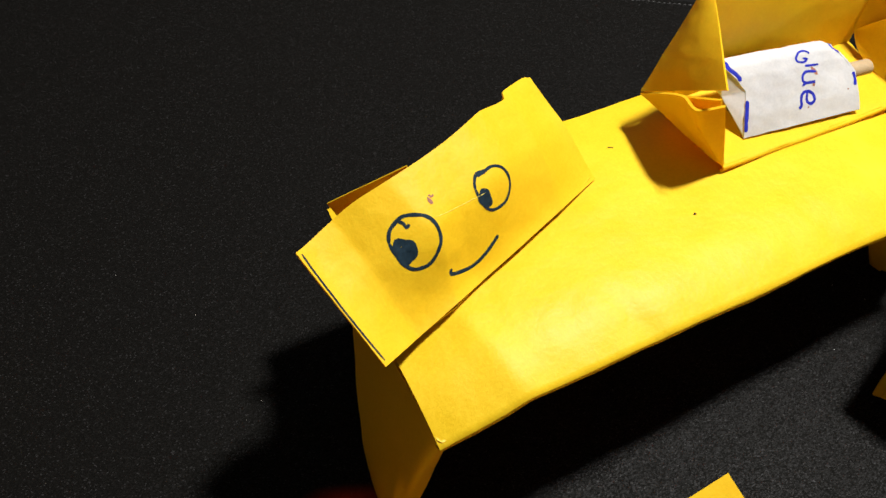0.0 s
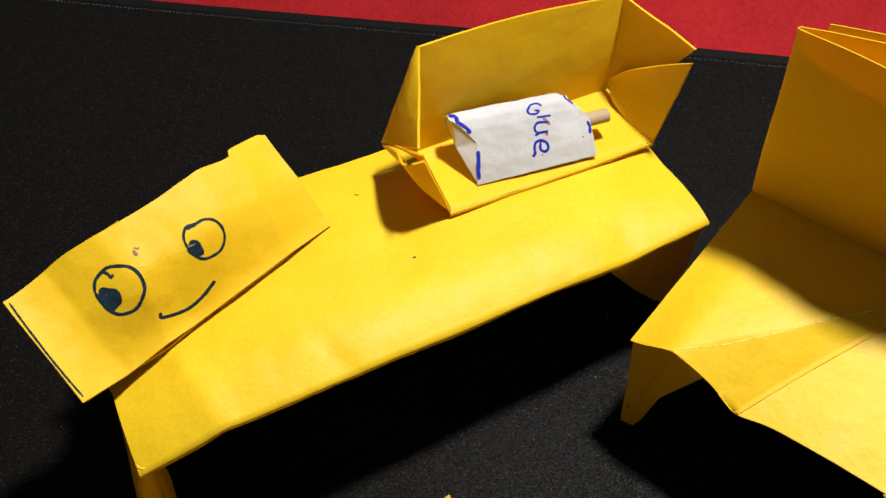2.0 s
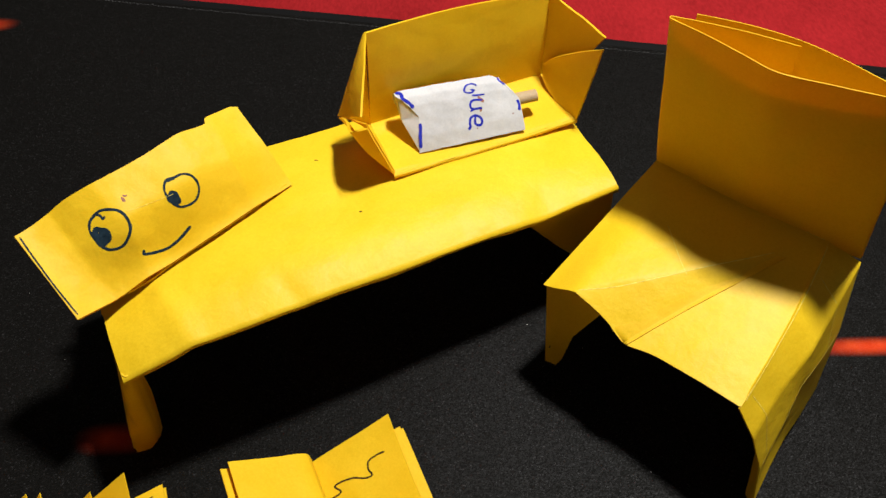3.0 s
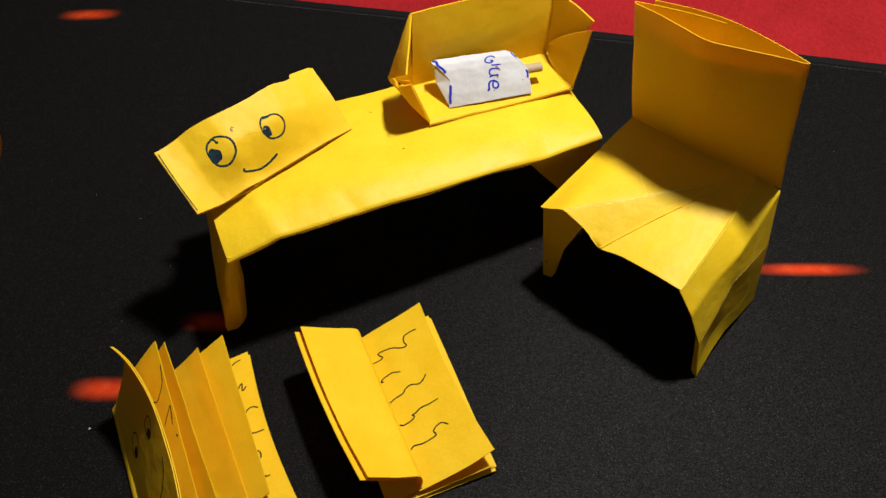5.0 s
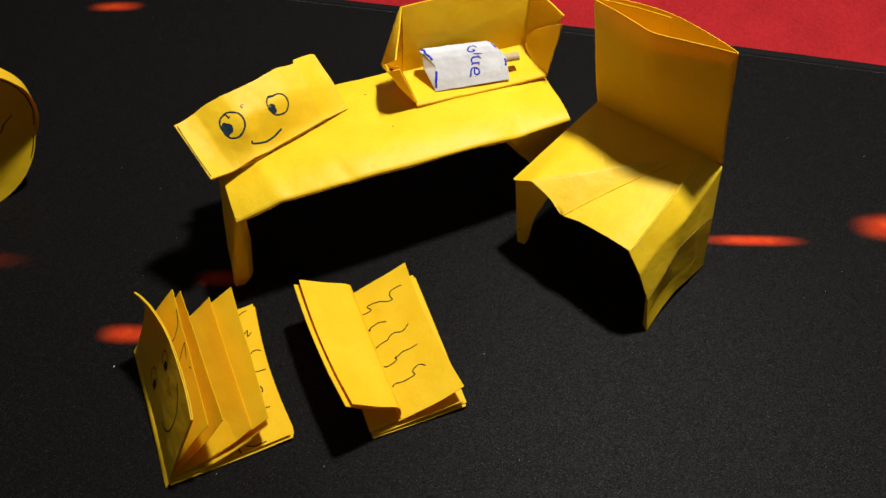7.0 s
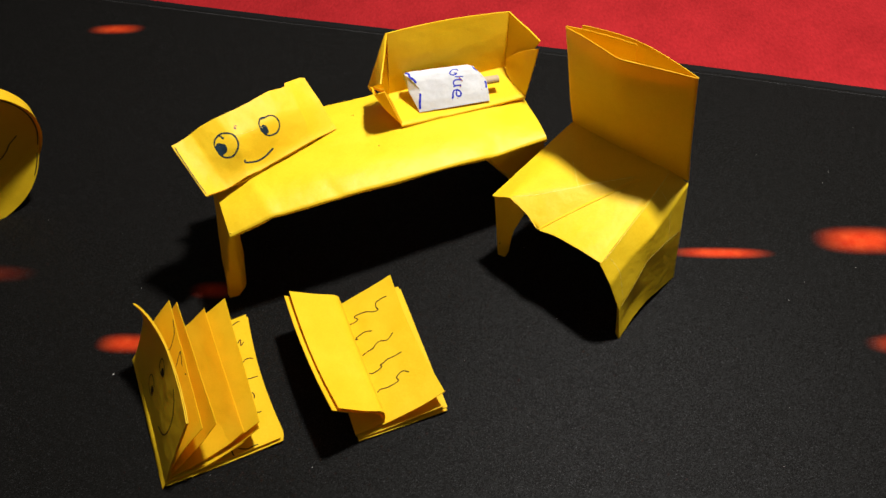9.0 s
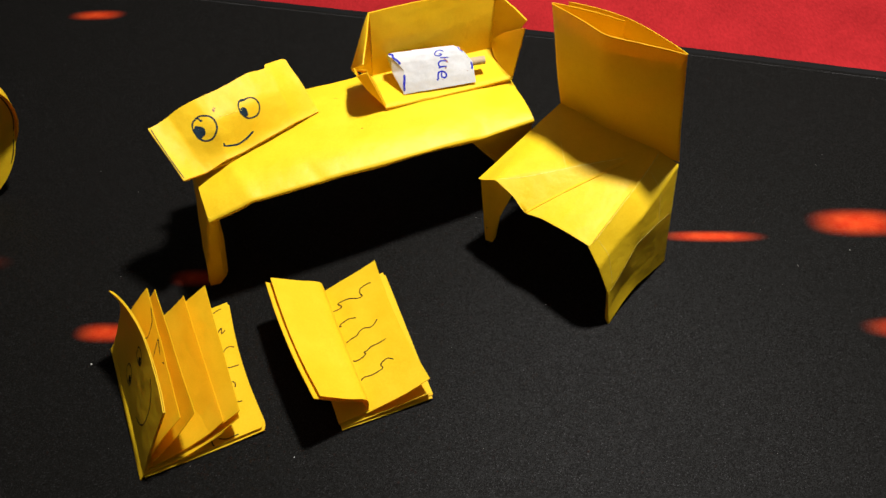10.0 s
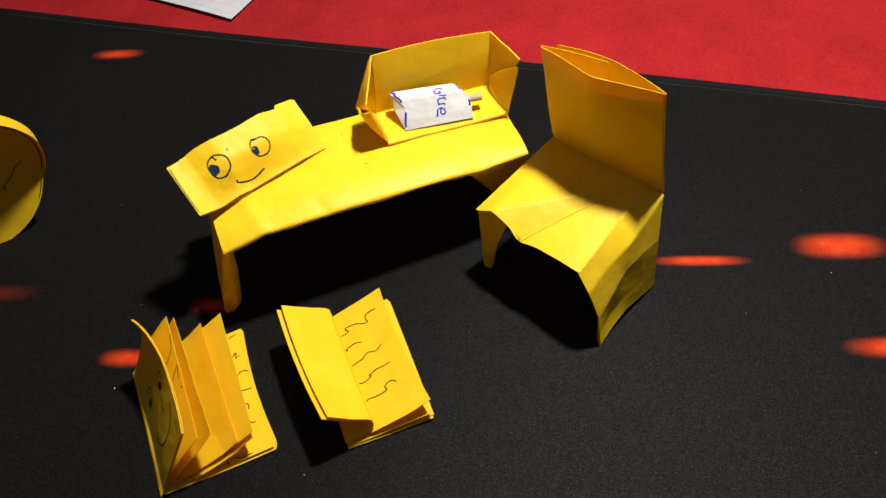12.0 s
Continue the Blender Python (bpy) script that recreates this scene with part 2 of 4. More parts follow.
def blot(name, fn, centre, radii, mat, parent, side=1, thick=0.28, label="", lift=0.07, n=22):
    """A filled, slightly uneven ink spot at (s, t) with radii in s and t."""
    s0, t0 = centre
    verts, faces = [], []
    for k in range(n + 1):
        ang = 2 * math.pi * k / n
        r = 0 if k == n else 1 + 0.08 * math.sin(3 * ang + s0 * 9) + 0.05 * math.sin(5 * ang)
        s, t = min(1, max(0, s0 + radii[0] * r * math.cos(ang))), min(1, max(0, t0 + radii[1] * r * math.sin(ang)))
        verts.append(Vector(fn(s, t)) + facing(fn, s, t) * side * (thick / 2 + lift))
    faces = [(k, (k + 1) % n, n) for k in range(n)]
    return link_mesh(name, verts, faces, mat, parent, label)


def loft(rails, smooth_line=False):
    """A surface across polylines: s runs along each, t from the first to the last."""
    pick = curve_through if smooth_line else along

    def fn(s, t):
        x = min(len(rails) - 1 - 1e-6, t * (len(rails) - 1))
        i = int(x)
        return Vector(pick(rails[i], s)).lerp(Vector(pick(rails[i + 1], s)), x - i)
    return fn


# ---- the setting: mat, cloth, table, room ----
EDGE = at(91, 261.3, 0, 0, 0, -20.5)


def to_edge(x, y, z=0.0):
    return EDGE @ Vector((x * MM, y * MM, z * MM)) / MM


def build_mat():
    x0, x1, y0, y1 = -430, 470, -440, 0
    nu, nv = 60, 30
    verts, faces, smooth = [], [], []
    for j in range(nv + 1):
        for i in range(nu + 1):
            x, y = lerp(x0, x1, i / nu), lerp(y0, y1, j / nv)
            bow = 1.5 * math.sin((x - 40) / 95.0) * step01((y + 120) / 120)
            p = to_edge(x, y + bow, 0)
            verts.append(p)
    for j in range(nv):
        for i in range(nu):
            a = j * (nu + 1) + i
            smooth.append(len(faces))
            faces.append((a, a + 1, a + nu + 2, a + nu + 1))
    border = [(i, 0) for i in range(nu)] + [(nu, j) for j in range(nv)] + [(i, nv) for i in range(nu, 0, -1)] + [(0, j) for j in range(nv, 0, -1)]
    base = len(verts)
    for i, j in border:
        p = verts[j * (nu + 1) + i]
        verts += [p.copy(), p - Vector((0, 0, 3))]
    m = len(border)
    for k in range(m):
        a, b = base + 2 * k, base + 2 * ((k + 1) % m)
        faces.append((a, a + 1, b + 1, b))
    faces.append([base + 2 * k + 1 for k in range(m)][::-1])
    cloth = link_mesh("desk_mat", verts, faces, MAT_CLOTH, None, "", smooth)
    tagged(cloth, "black cloth desk mat with blurred red streaks printed on it", "desk mat", kind="structure")
    # hemmed border: a smooth flat band, and a line of pale glinting stitches on its inner side
    verts, faces, smooth = [], [], []
    n, ring = 420, 12
    for i in range(n + 1):
        x = lerp(x0, x1, i / n)
        bow = 1.5 * math.sin((x - 40) / 95.0)
        rough = 0.35 * noise.noise(Vector((x / 3.0, 0, 2))) + 0.3 * noise.noise(Vector((x / 14.0, 5, 2)))
        for k in range(ring):
            ang = 2 * math.pi * k / ring
            out = math.cos(ang)
            verts.append(to_edge(x, bow - 2.2 + (3.4 + max(0.0, out) * rough) * out, -1.25 + 1.75 * math.sin(ang)))
    for i in range(n):
        for k in range(ring):
            a, b = i * ring + k, i * ring + (k + 1) % ring
            smooth.append(len(faces))
            faces.append((a, b, b + ring, a + ring))
    link_mesh("border", verts, faces, MAT_EDGE, cloth, "smooth black hemmed border", smooth)
    verts, faces = [], []
    for i in range(440):
        x = x0 + 2.0 * i + random.uniform(-0.2, 0.2)
        bow = 1.5 * math.sin((x - 40) / 95.0)
        y, long = bow - 7.0 + random.uniform(-0.25, 0.25), random.uniform(0.55, 0.8)
        slant = random.uniform(0.1, 0.45)
        base = len(verts)
        for k in range(4):
            c = lerp(-long, long, k / 3)
            h = 0.05 + 0.32 * math.sin(math.pi * k / 3)
            verts += [to_edge(x + c, y + slant * c - 0.26, h - 0.1), to_edge(x + c, y + slant * c, h + 0.12), to_edge(x + c, y + slant * c + 0.26, h - 0.1)]
        for k in range(3):
            for c in (0, 1):
                a = base + 3 * k + c
                faces.append((a, a + 1, a + 4, a + 3))
    link_mesh("stitches", verts, faces, THREAD, cloth, "line of small grey stitches", kind="stuff")
    return cloth


build_mat()


def build_cloth():
    nu, nv = 150, 110
    verts, faces = [], []
    for j in range(nv + 1):
        for i in range(nu + 1):
            x, y = lerp(-620, 680, i / nu), lerp(-520, 520, j / nv)
            near = step01((y - 4) / 40)
            p = to_edge(x, y, 0)
            z = -3.3 + near * (0.8 * noise.noise(p / 60) + 0.5 * noise.noise(p / 21) + 1.0 * max(0, noise.noise(Vector((x / 300, y / 26, 4)))))
            verts.append((p[0], p[1], z))
    for j in range(nv):
        for i in range(nu):
            a = j * (nu + 1) + i
            faces.append((a, a + 1, a + nu + 2, a + nu + 1))
    ob = link_mesh("tablecloth", verts, faces, RED, None, "", range(len(faces)))
    return tagged(ob, "bright red woven cloth lying slightly rumpled under the mat", "tablecloth", kind="structure")


build_cloth()


def box_mesh(name, lo, hi, mat, label, category):
    bm = bmesh.new()
    bmesh.ops.create_cube(bm, size=1)
    for v in bm.verts:
        v.co = Vector([lerp(lo[i], hi[i], v.co[i] + 0.5) for i in range(3)])
    mesh = bpy.data.meshes.new(name)
    bm.to_mesh(mesh)
    bm.free()
    mesh.materials.append(mat)
    return tagged(new(name, mesh), label, category, kind="structure")


box_mesh("table_top", (-0.75, -0.75, -0.040), (0.95, 0.85, -0.0065), WOOD, "plain brown wooden table top under the red cloth", "table")
for leg_x in (-0.68, 0.80):
    for leg_y in (-0.68, 0.70):
        box_mesh("table_leg", (leg_x, leg_y, -0.75), (leg_x + 0.07, leg_y + 0.07, -0.040), WOOD, "square brown wooden leg of the table", "table leg")
# unseen room shell, added to close the scene and bounce lamp light
box_mesh("floor", (-1.5, -1.5, -0.80), (1.8, 1.8, -0.75), ROOM_BOUNCE, "unseen room floor, added to bounce light", "floor")
box_mesh("ceiling", (-1.5, -1.5, 1.85), (1.8, 1.8, 1.95), ROOM_BOUNCE, "unseen plain ceiling, added to bounce light", "ceiling")
box_mesh("wall_north", (-1.5, 1.8, -0.80), (1.8, 1.9, 1.95), ROOM_BOUNCE, "unseen plain wall, added to bounce light", "wall")
box_mesh("wall_south", (-1.5, -1.6, -0.80), (1.8, -1.5, 1.95), ROOM_BOUNCE, "unseen plain wall, added to bounce light", "wall")
box_mesh("wall_east", (1.8, -1.6, -0.80), (1.9, 1.9, 1.95), ROOM_BOUNCE, "unseen plain wall, added to bounce light", "wall")
box_mesh("wall_west", (-1.6, -1.6, -0.80), (-1.5, 1.9, 1.95), ROOM_BOUNCE, "unseen plain wall, added to bounce light", "wall")


# ---- the folded paper desk ----
DESK = at(60, 34, 0, 0, 0, 18.7)


def desk_top_height(u, w):
    z = 52.2 - 1.7 * step01((u - 45) / 38.0) - 5.8 * max(0.0, (u - 80) / 66.0) ** 1.4
    if w < 16:
        z -= 3.8 * (1 - w / 16) ** 2
    if w > 38:
        z -= 2.0 * ((w - 38) / 22) ** 2
    crease = 17.3 - 0.22 * w
    if u < crease:
        z -= 0.21 * (crease - u)
    z += 0.55 * max(0.0, 1 - abs(u - crease) / 5.0) * max(0.0, 1 - w / 40)
    z -= 0.5 * max(0.0, 1 - abs(u - 118 - 0.5 * w) / 6.0) * max(0.0, 1 - w / 45)
    dent = 122 + 0.35 * w
    if u > dent and w < 22:
        z += 0.13 * (u - dent) * (1 - w / 22)
    z -= 0.5 * max(0.0, 1 - abs(u - 46 + 0.3 * w) / 4.0) * max(0.0, 1 - w / 24)
    return z


def desk_top(s, t):
    v = lerp(-9.0, 61.0, t)
    left = -2.0 if v < 20 else lerp(-2.4, 0.8, (v - 20) / 41)
    right = 143.6 + 0.10 * max(0, v)
    u = lerp(left, right, s)
    sag = -1.0 * math.sin(math.pi * s)
    if v < -1.5:
        return Vector((u, sag + 0.9 - (v + 1.5) * 0.9, desk_top_height(u, 0.9) - 1.8 + 0.12 * (-v - 1.5)))
    if v < 0.9:
        ang = (0.9 - v) / 2.4 * math.pi
        return Vector((u, sag + 0.9 - 0.9 * math.sin(ang), desk_top_height(u, 0.9) - 0.9 + 0.9 * math.cos(ang)))
    return Vector((u, v + sag * (1 - v / 61), desk_top_height(u, v)))


def build_desk():
    desk = thing("paper_desk", DESK, "yellow folded paper desk with tapered legs on the black mat", "paper desk")
    sheet("tabletop", handled(desk_top, 0.42, 17, 1.0), desk, FOLDED, nu=96, nv=60, thick=0.35)
    lean = [
        # top rail (rear edge, front corner, inner edge), foot rail
        ([(-2.2, 40, 49.8), (-1.6, 1.2, 45.4), (5.0, 1.2, 45.0), (5.6, 4.0, 45.2)], [(-12.0, 22, 0.2), (-14.0, 7.8, 0.1), (-8.0, 7.6, 0.1), (-7.2, 9.5, 0.6)]),
        ([(145.5, 31, 44.6), (143.0, 1.4, 42.6), (114, 1.4, 43.4), (112, 5.0, 44.8)], [(151.0, 17, 0.2), (151.0, 8.0, 0.1), (143.0, 8.2, 0.1), (142.0, 11, 0.6)]),
        ([(2.0, 44, 50.2), (2.2, 59.5, 48.2), (9.0, 59.5, 48.4)], [(5.0, 48, 0.2), (5.0, 56, 0.1), (11.0, 56, 0.1)]),
        ([(146, 36, 42.4), (148.5, 59.5, 40.8), (141, 59.5, 41.6)], [(152, 46, 0.2), (152.5, 54, 0.1), (146, 54.5, 0.1)]),
    ]
    for k, (top, foot) in enumerate(lean):
        mid = [Vector(p).lerp(Vector(q), 0.5) + Vector((0.8 if p[0] < 60 else -0.8, 0, 0)) for p, q in zip(top, foot)]
        rails = [foot, mid, top]
        if k == 0:
            # this leg swells above a rounded foot
            rails = [[(-11.6, 18, 0.2), (-12.6, 8.2, 0.1), (-8.6, 7.6, 0.1), (-7.8, 9, 0.6)], [(-11.2, 21, 4.0), (-12.6, 7.8, 3.0), (-5.8, 7.2, 3.0), (-4.6, 9.4, 3.6)],
                     [(-10.4, 25, 11), (-11.0, 6.8, 11), (-4.4, 6.4, 11), (-3.0, 9.2, 11)], [(-7.0, 33, 25), (-7.0, 4.4, 25), (-2.4, 4.2, 25), (-0.8, 7.2, 25)],
                     [(-5.2, 36, 34), (-5.0, 3.2, 34), (-1.2, 3.0, 34), (0.2, 6.0, 34)],
                     [(-2.2, 40, 49.8), (-1.6, 1.2, 45.4), (0.4, 1.2, 45.2), (1.2, 4.0, 45.2)]]
        sheet("leg", handled(loft(rails), 0.25, 12, top[0][0]), desk, FOLDED, nu=40, nv=28, thick=0.4)
        # second layer added behind both front legs to cut light through the paper
        if k < 2:
            inward = Vector((0.9 if k == 0 else -0.9, 0.9, 0))
            sheet("leg_lining", handled(loft([[Vector(p) + inward for p in row] for row in rails]), 0.25, 12, top[0][0] + 5), desk, FOLDED, nu=40, nv=24, thick=0.4)
    surface = handled(desk_top, 0.42, 17, 1.0)
    blot("speck", surface, (0.495, 0.433), (0.0028, 0.004), PEN, desk, thick=0.35)
    stroke("pencil_tick", surface, [(0.446, 0.798), (0.450, 0.795), (0.454, 0.788)], 0.35, PEN, desk, thick=0.35)
    return desk


build_desk()


# ---- the face card: a folded strip propped like a tent on the desk ----
def card_front(s, t):
    rise = 1.0 + 0.065 * step01(s / 0.24) * (1 - step01((s - 0.70) / 0.13)) + 0.02 * math.sin(9 * s)
    if s > 0.835:
        rise += 0.055 * step01((s - 0.835) / 0.012) * (1 - 0.5 * step01((s - 0.97) / 0.03))
    v = t * rise
    x = 67.6 * s + 0.6 * t
    end = 4.2 * max(0.0, (0.15 - s) / 0.15) - 2.8 * max(0.0, (s - 0.80 - 0.06 * t) / 0.20) - 0.9 * math.sin(math.pi * s)
    end += 1.5 * max(0.0, 1 - abs(s - 0.30 - 0.10 * t) / 0.10) * (1 - t)
    # the middle of the card bows up and forward between its ends
    bow = 8.7 * 0.5 * (step01((s - 0.03) / 0.31) + min(1.0, max(0.0, (s - 0.02) / 0.32))) * (1 - 0.62 * step01((s - 0.6) / 0.4)) * (0.08 + 0.92 * step01(t / 0.62))
    return Vector((x - 0.12 * bow, 22.0 * v - 0.38 * end - 0.62 * bow, 54.6 + 13.8 * v + 0.78 * end + 0.75 * bow))


def build_card():
    card = thing("face_card", at(49, 46, 0, 0, 0, 38.4), "yellow folded paper card with smiling marker face on paper desk", "paper card")
    fn = handled(card_front, 0.34, 11, 4.0)
    front = sheet("front_leaf", fn, card, nu=90, nv=26, thick=0.3)

    def behind(s, t):
        poke = step01((0.30 - s) / 0.10) * step01((s - 0.06) / 0.03)
        return card_front(0.01 + s * 0.985, t * (0.97 + 0.02 * poke)) + Vector((0, 0.55, -0.95))

    def prop(s, t):
        a = card_front(0.28 + 0.68 * s, 0.94) + Vector((0, 0.7, -1.5))
        return Vector((a[0], a[1] + 13.0 * t, lerp(a[2], 52.3, t ** 0.8)))

    def under(s, t):
        a = card_front(0.20 + 0.78 * s, 0.0)
        return Vector((a[0], a[1] + 0.6 + 20 * t, 53.4 - 0.5 * t))

    # the loose corner of the rear leaf stands out behind the front
    sheet("rear_corner", handled(quad((27.5, 19.0, 74.6), (18.5, 34.6, 59.6), (20.5, 33.0, 53.2), (31.0, 19.6, 60.0), 0.5), 0.15, 9, 9.8), card, nu=20, nv=14, thick=0.3)
    sheet("middle_leaf", handled(behind, 0.2, 13, 8.0), card, nu=60, nv=18, thick=0.3)
    sheet("bottom_leaf", handled(under, 0.1, 13, 9.5), card, nu=40, nv=8, thick=0.5)
    sheet("rear_leaf", handled(prop, 0.2, 13, 9.0), card, nu=40, nv=14, thick=0.3)

    stroke("eye_outline", fn, [(0.228, 0.638), (0.246, 0.700), (0.269, 0.729), (0.301, 0.741), (0.331, 0.704), (0.354, 0.649), (0.362, 0.571), (0.354, 0.476), (0.330, 0.410), (0.290, 0.366),
                               (0.249, 0.398), (0.230, 0.466), (0.226, 0.552), (0.229, 0.644)], 0.75, MARKER, front, thick=0.3, steps=5)
    stroke("eye_outline", fn, [(0.535, 0.591), (0.547, 0.641), (0.569, 0.676), (0.596, 0.655), (0.627, 0.644), (0.653, 0.593), (0.661, 0.511), (0.650, 0.431), (0.620, 0.372), (0.585, 0.368),
                               (0.552, 0.395), (0.536, 0.455), (0.532, 0.529), (0.536, 0.598)], 0.65, MARKER, front, thick=0.3, steps=5)
    stroke("eyelid_tick", fn, [(0.284, 0.730), (0.291, 0.700), (0.292, 0.664), (0.303, 0.674)], 0.65, MARKER, front, thick=0.3)
    stroke("eyelid_tick", fn, [(0.565, 0.664), (0.583, 0.660), (0.597, 0.652)], 0.9, MARKER, front, thick=0.3)
    blot("pupil", fn, (0.252, 0.540), (0.032, 0.094), MARKER, front, thick=0.3)
    blot("pupil", fn, (0.550, 0.497), (0.024, 0.072), MARKER, front, thick=0.3)
    stroke("smile", fn, [(0.342, 0.234), (0.335, 0.197), (0.375, 0.161), (0.422, 0.141), (0.469, 0.151), (0.510, 0.178), (0.541, 0.201)], 0.8, MARKER, front, thick=0.3)
    blot("nose_smudge", fn, (0.392, 0.722), (0.006, 0.028), SMUDGE, front, thick=0.3)
    stroke("nose_smudge", fn, [(0.401, 0.762), (0.404, 0.742), (0.413, 0.745)], 0.4, SMUDGE, front, thick=0.3)
    stroke("worn_crease", fn, [(0.372, 0.608), (0.430, 0.583), (0.472, 0.568), (0.558, 0.528)], 0.10, WORN, front, thick=0.3)
    stroke("edge_line", fn, [(0.012, 0.97), (0.008, 0.7), (0.006, 0.35), (0.010, 0.04)], 0.45, MARKER, front, thick=0.3)
    return card


build_card()


# ---- the open tray on the desk ----
def build_tray():
    tray = thing("paper_tray", at(131, 87.6, 0, 0, 0, 18.7), "yellow folded paper tray, tall back, open front, on paper desk", "paper tray")
    fl, fr, bl, br = (0, 0, 52.4), (61.8, 0.4, 47.6), (1.5, 22.5, 53.4), (62.2, 23.4, 48.8)
    bl_top, br_top = (4.6, 22.9, 85.7), (64.9, 25.4, 78.0)
    l_tip = (-7.2, 23.6, 59.6)
    r_tip, r_low = (68.6, -0.4, 76.2), (66.9, -2.0, 73.6)

    def base(s, t):
        v = lerp(-4, 23.0, t)
        a = Vector(fl).lerp(Vector(fr), s)
        b = Vector(bl).lerp(Vector(br), s)
        dip = -0.5 * math.sin(math.pi * s)
        if v < 0.5:
            ang = (0.5 - v) / 4.5 * math.pi
            return a + Vector((0, 0.7 - 0.7 * math.sin(ang), -0.6 + 0.7 * math.cos(ang) + dip))
        return a.lerp(b, v / 23.0) + Vector((0, 0, dip * (1 - v / 23) + 0.8 * step01((v - 17) / 6)))

    sheet("floor_panel", handled(base, 0.18, 12, 2.0), tray, nu=50, nv=30, thick=0.5)

    def back(s, t):
        a = Vector(bl).lerp(Vector(br), s) + Vector((0, 0, 0.4))
        b = Vector(bl_top).lerp(Vector(br_top), s)
        bow = Vector((0, 1.2 * math.sin(math.pi * s) * t, 0.6 * math.sin(math.pi * s) * t))
        return a.lerp(b, t) + bow + Vector((0, -0.9 * math.sin(math.pi * t), 0))

    sheet("back_wall", handled(back, 0.25, 16, 3.0), tray, nu=50, nv=28, thick=0.7)
    # far end: upper flap from the back wall, lower flap folded up from the floor
    in_br = (61.9, 23.0, 53.8)
    sheet("end_flap", handled(quad(in_br, (66.3, 8.0, 63.0), r_tip, br_top, -0.8), 0.25, 9, 5.0), tray, nu=24, nv=24, thick=0.6)

    def right_low(s, t):
        top = curve_through([in_br, (62.3, 16.5, 60.5), (64.8, 6.0, 68.5), r_low], s)
        low = curve_through([in_br, (60.0, 17.5, 50.6), (60.3, 9.0, 48.3), fr], s)
        return low.lerp(top, t) + Vector((1.1 * math.sin(math.pi * t) * math.sin(math.pi * s), 0, 0))

    sheet("end_flap", handled(right_low, 0.2, 9, 6.0), tray, nu=26, nv=22, thick=0.6)
    # near end: inner wall, upper flap and lower pocket that gapes along its rim
    sheet("end_wall", handled(quad((0.5, 1.0, 52.9), (1.7, 22.3, 53.5), (-5.8, 22.6, 59.6), (-5.0, 2.4, 72.4), 0.8), 0.2, 9, 7.0), tray, nu=20, nv=20, thick=0.5)
    sheet("gusset", handled(quad((1.5, 22.7, 53.4), (-6.6, 23.4, 59.8), (4.2, 23.0, 85.2), (4.5, 23.0, 85.6), 0.5), 0.2, 9, 7.5), tray, nu=16, nv=20, thick=0.5)
    sheet("end_flap", handled(quad((-7.4, 23.2, 60.4), (-6.6, 0.4, 77.0), (4.6, 22.2, 86.0), (4.4, 22.6, 86.0), 0.9), 0.2, 9, 8.0), tray, nu=24, nv=28, thick=0.6)

    def pocket(s, t):
        rim = curve_through([l_tip, (-7.9, 16.5, 65.0), (-8.6, 9.5, 69.6), (-9.2, 4.2, 70.0), (-5.4, 0.6, 72.2)], s)
        low = Vector(fl) + Vector((0.2 - 0.8 * (1 - s), 0.3 + 3.0 * (1 - s), 0.3))
        return low.lerp(rim, t) + Vector((-0.9, -0.6, 0)) * math.sin(math.pi * t) * math.sin(math.pi * s)

    sheet("pocket", handled(pocket, 0.2, 9, 9.0), tray, nu=30, nv=26, thick=0.6)
    return tray


build_tray()


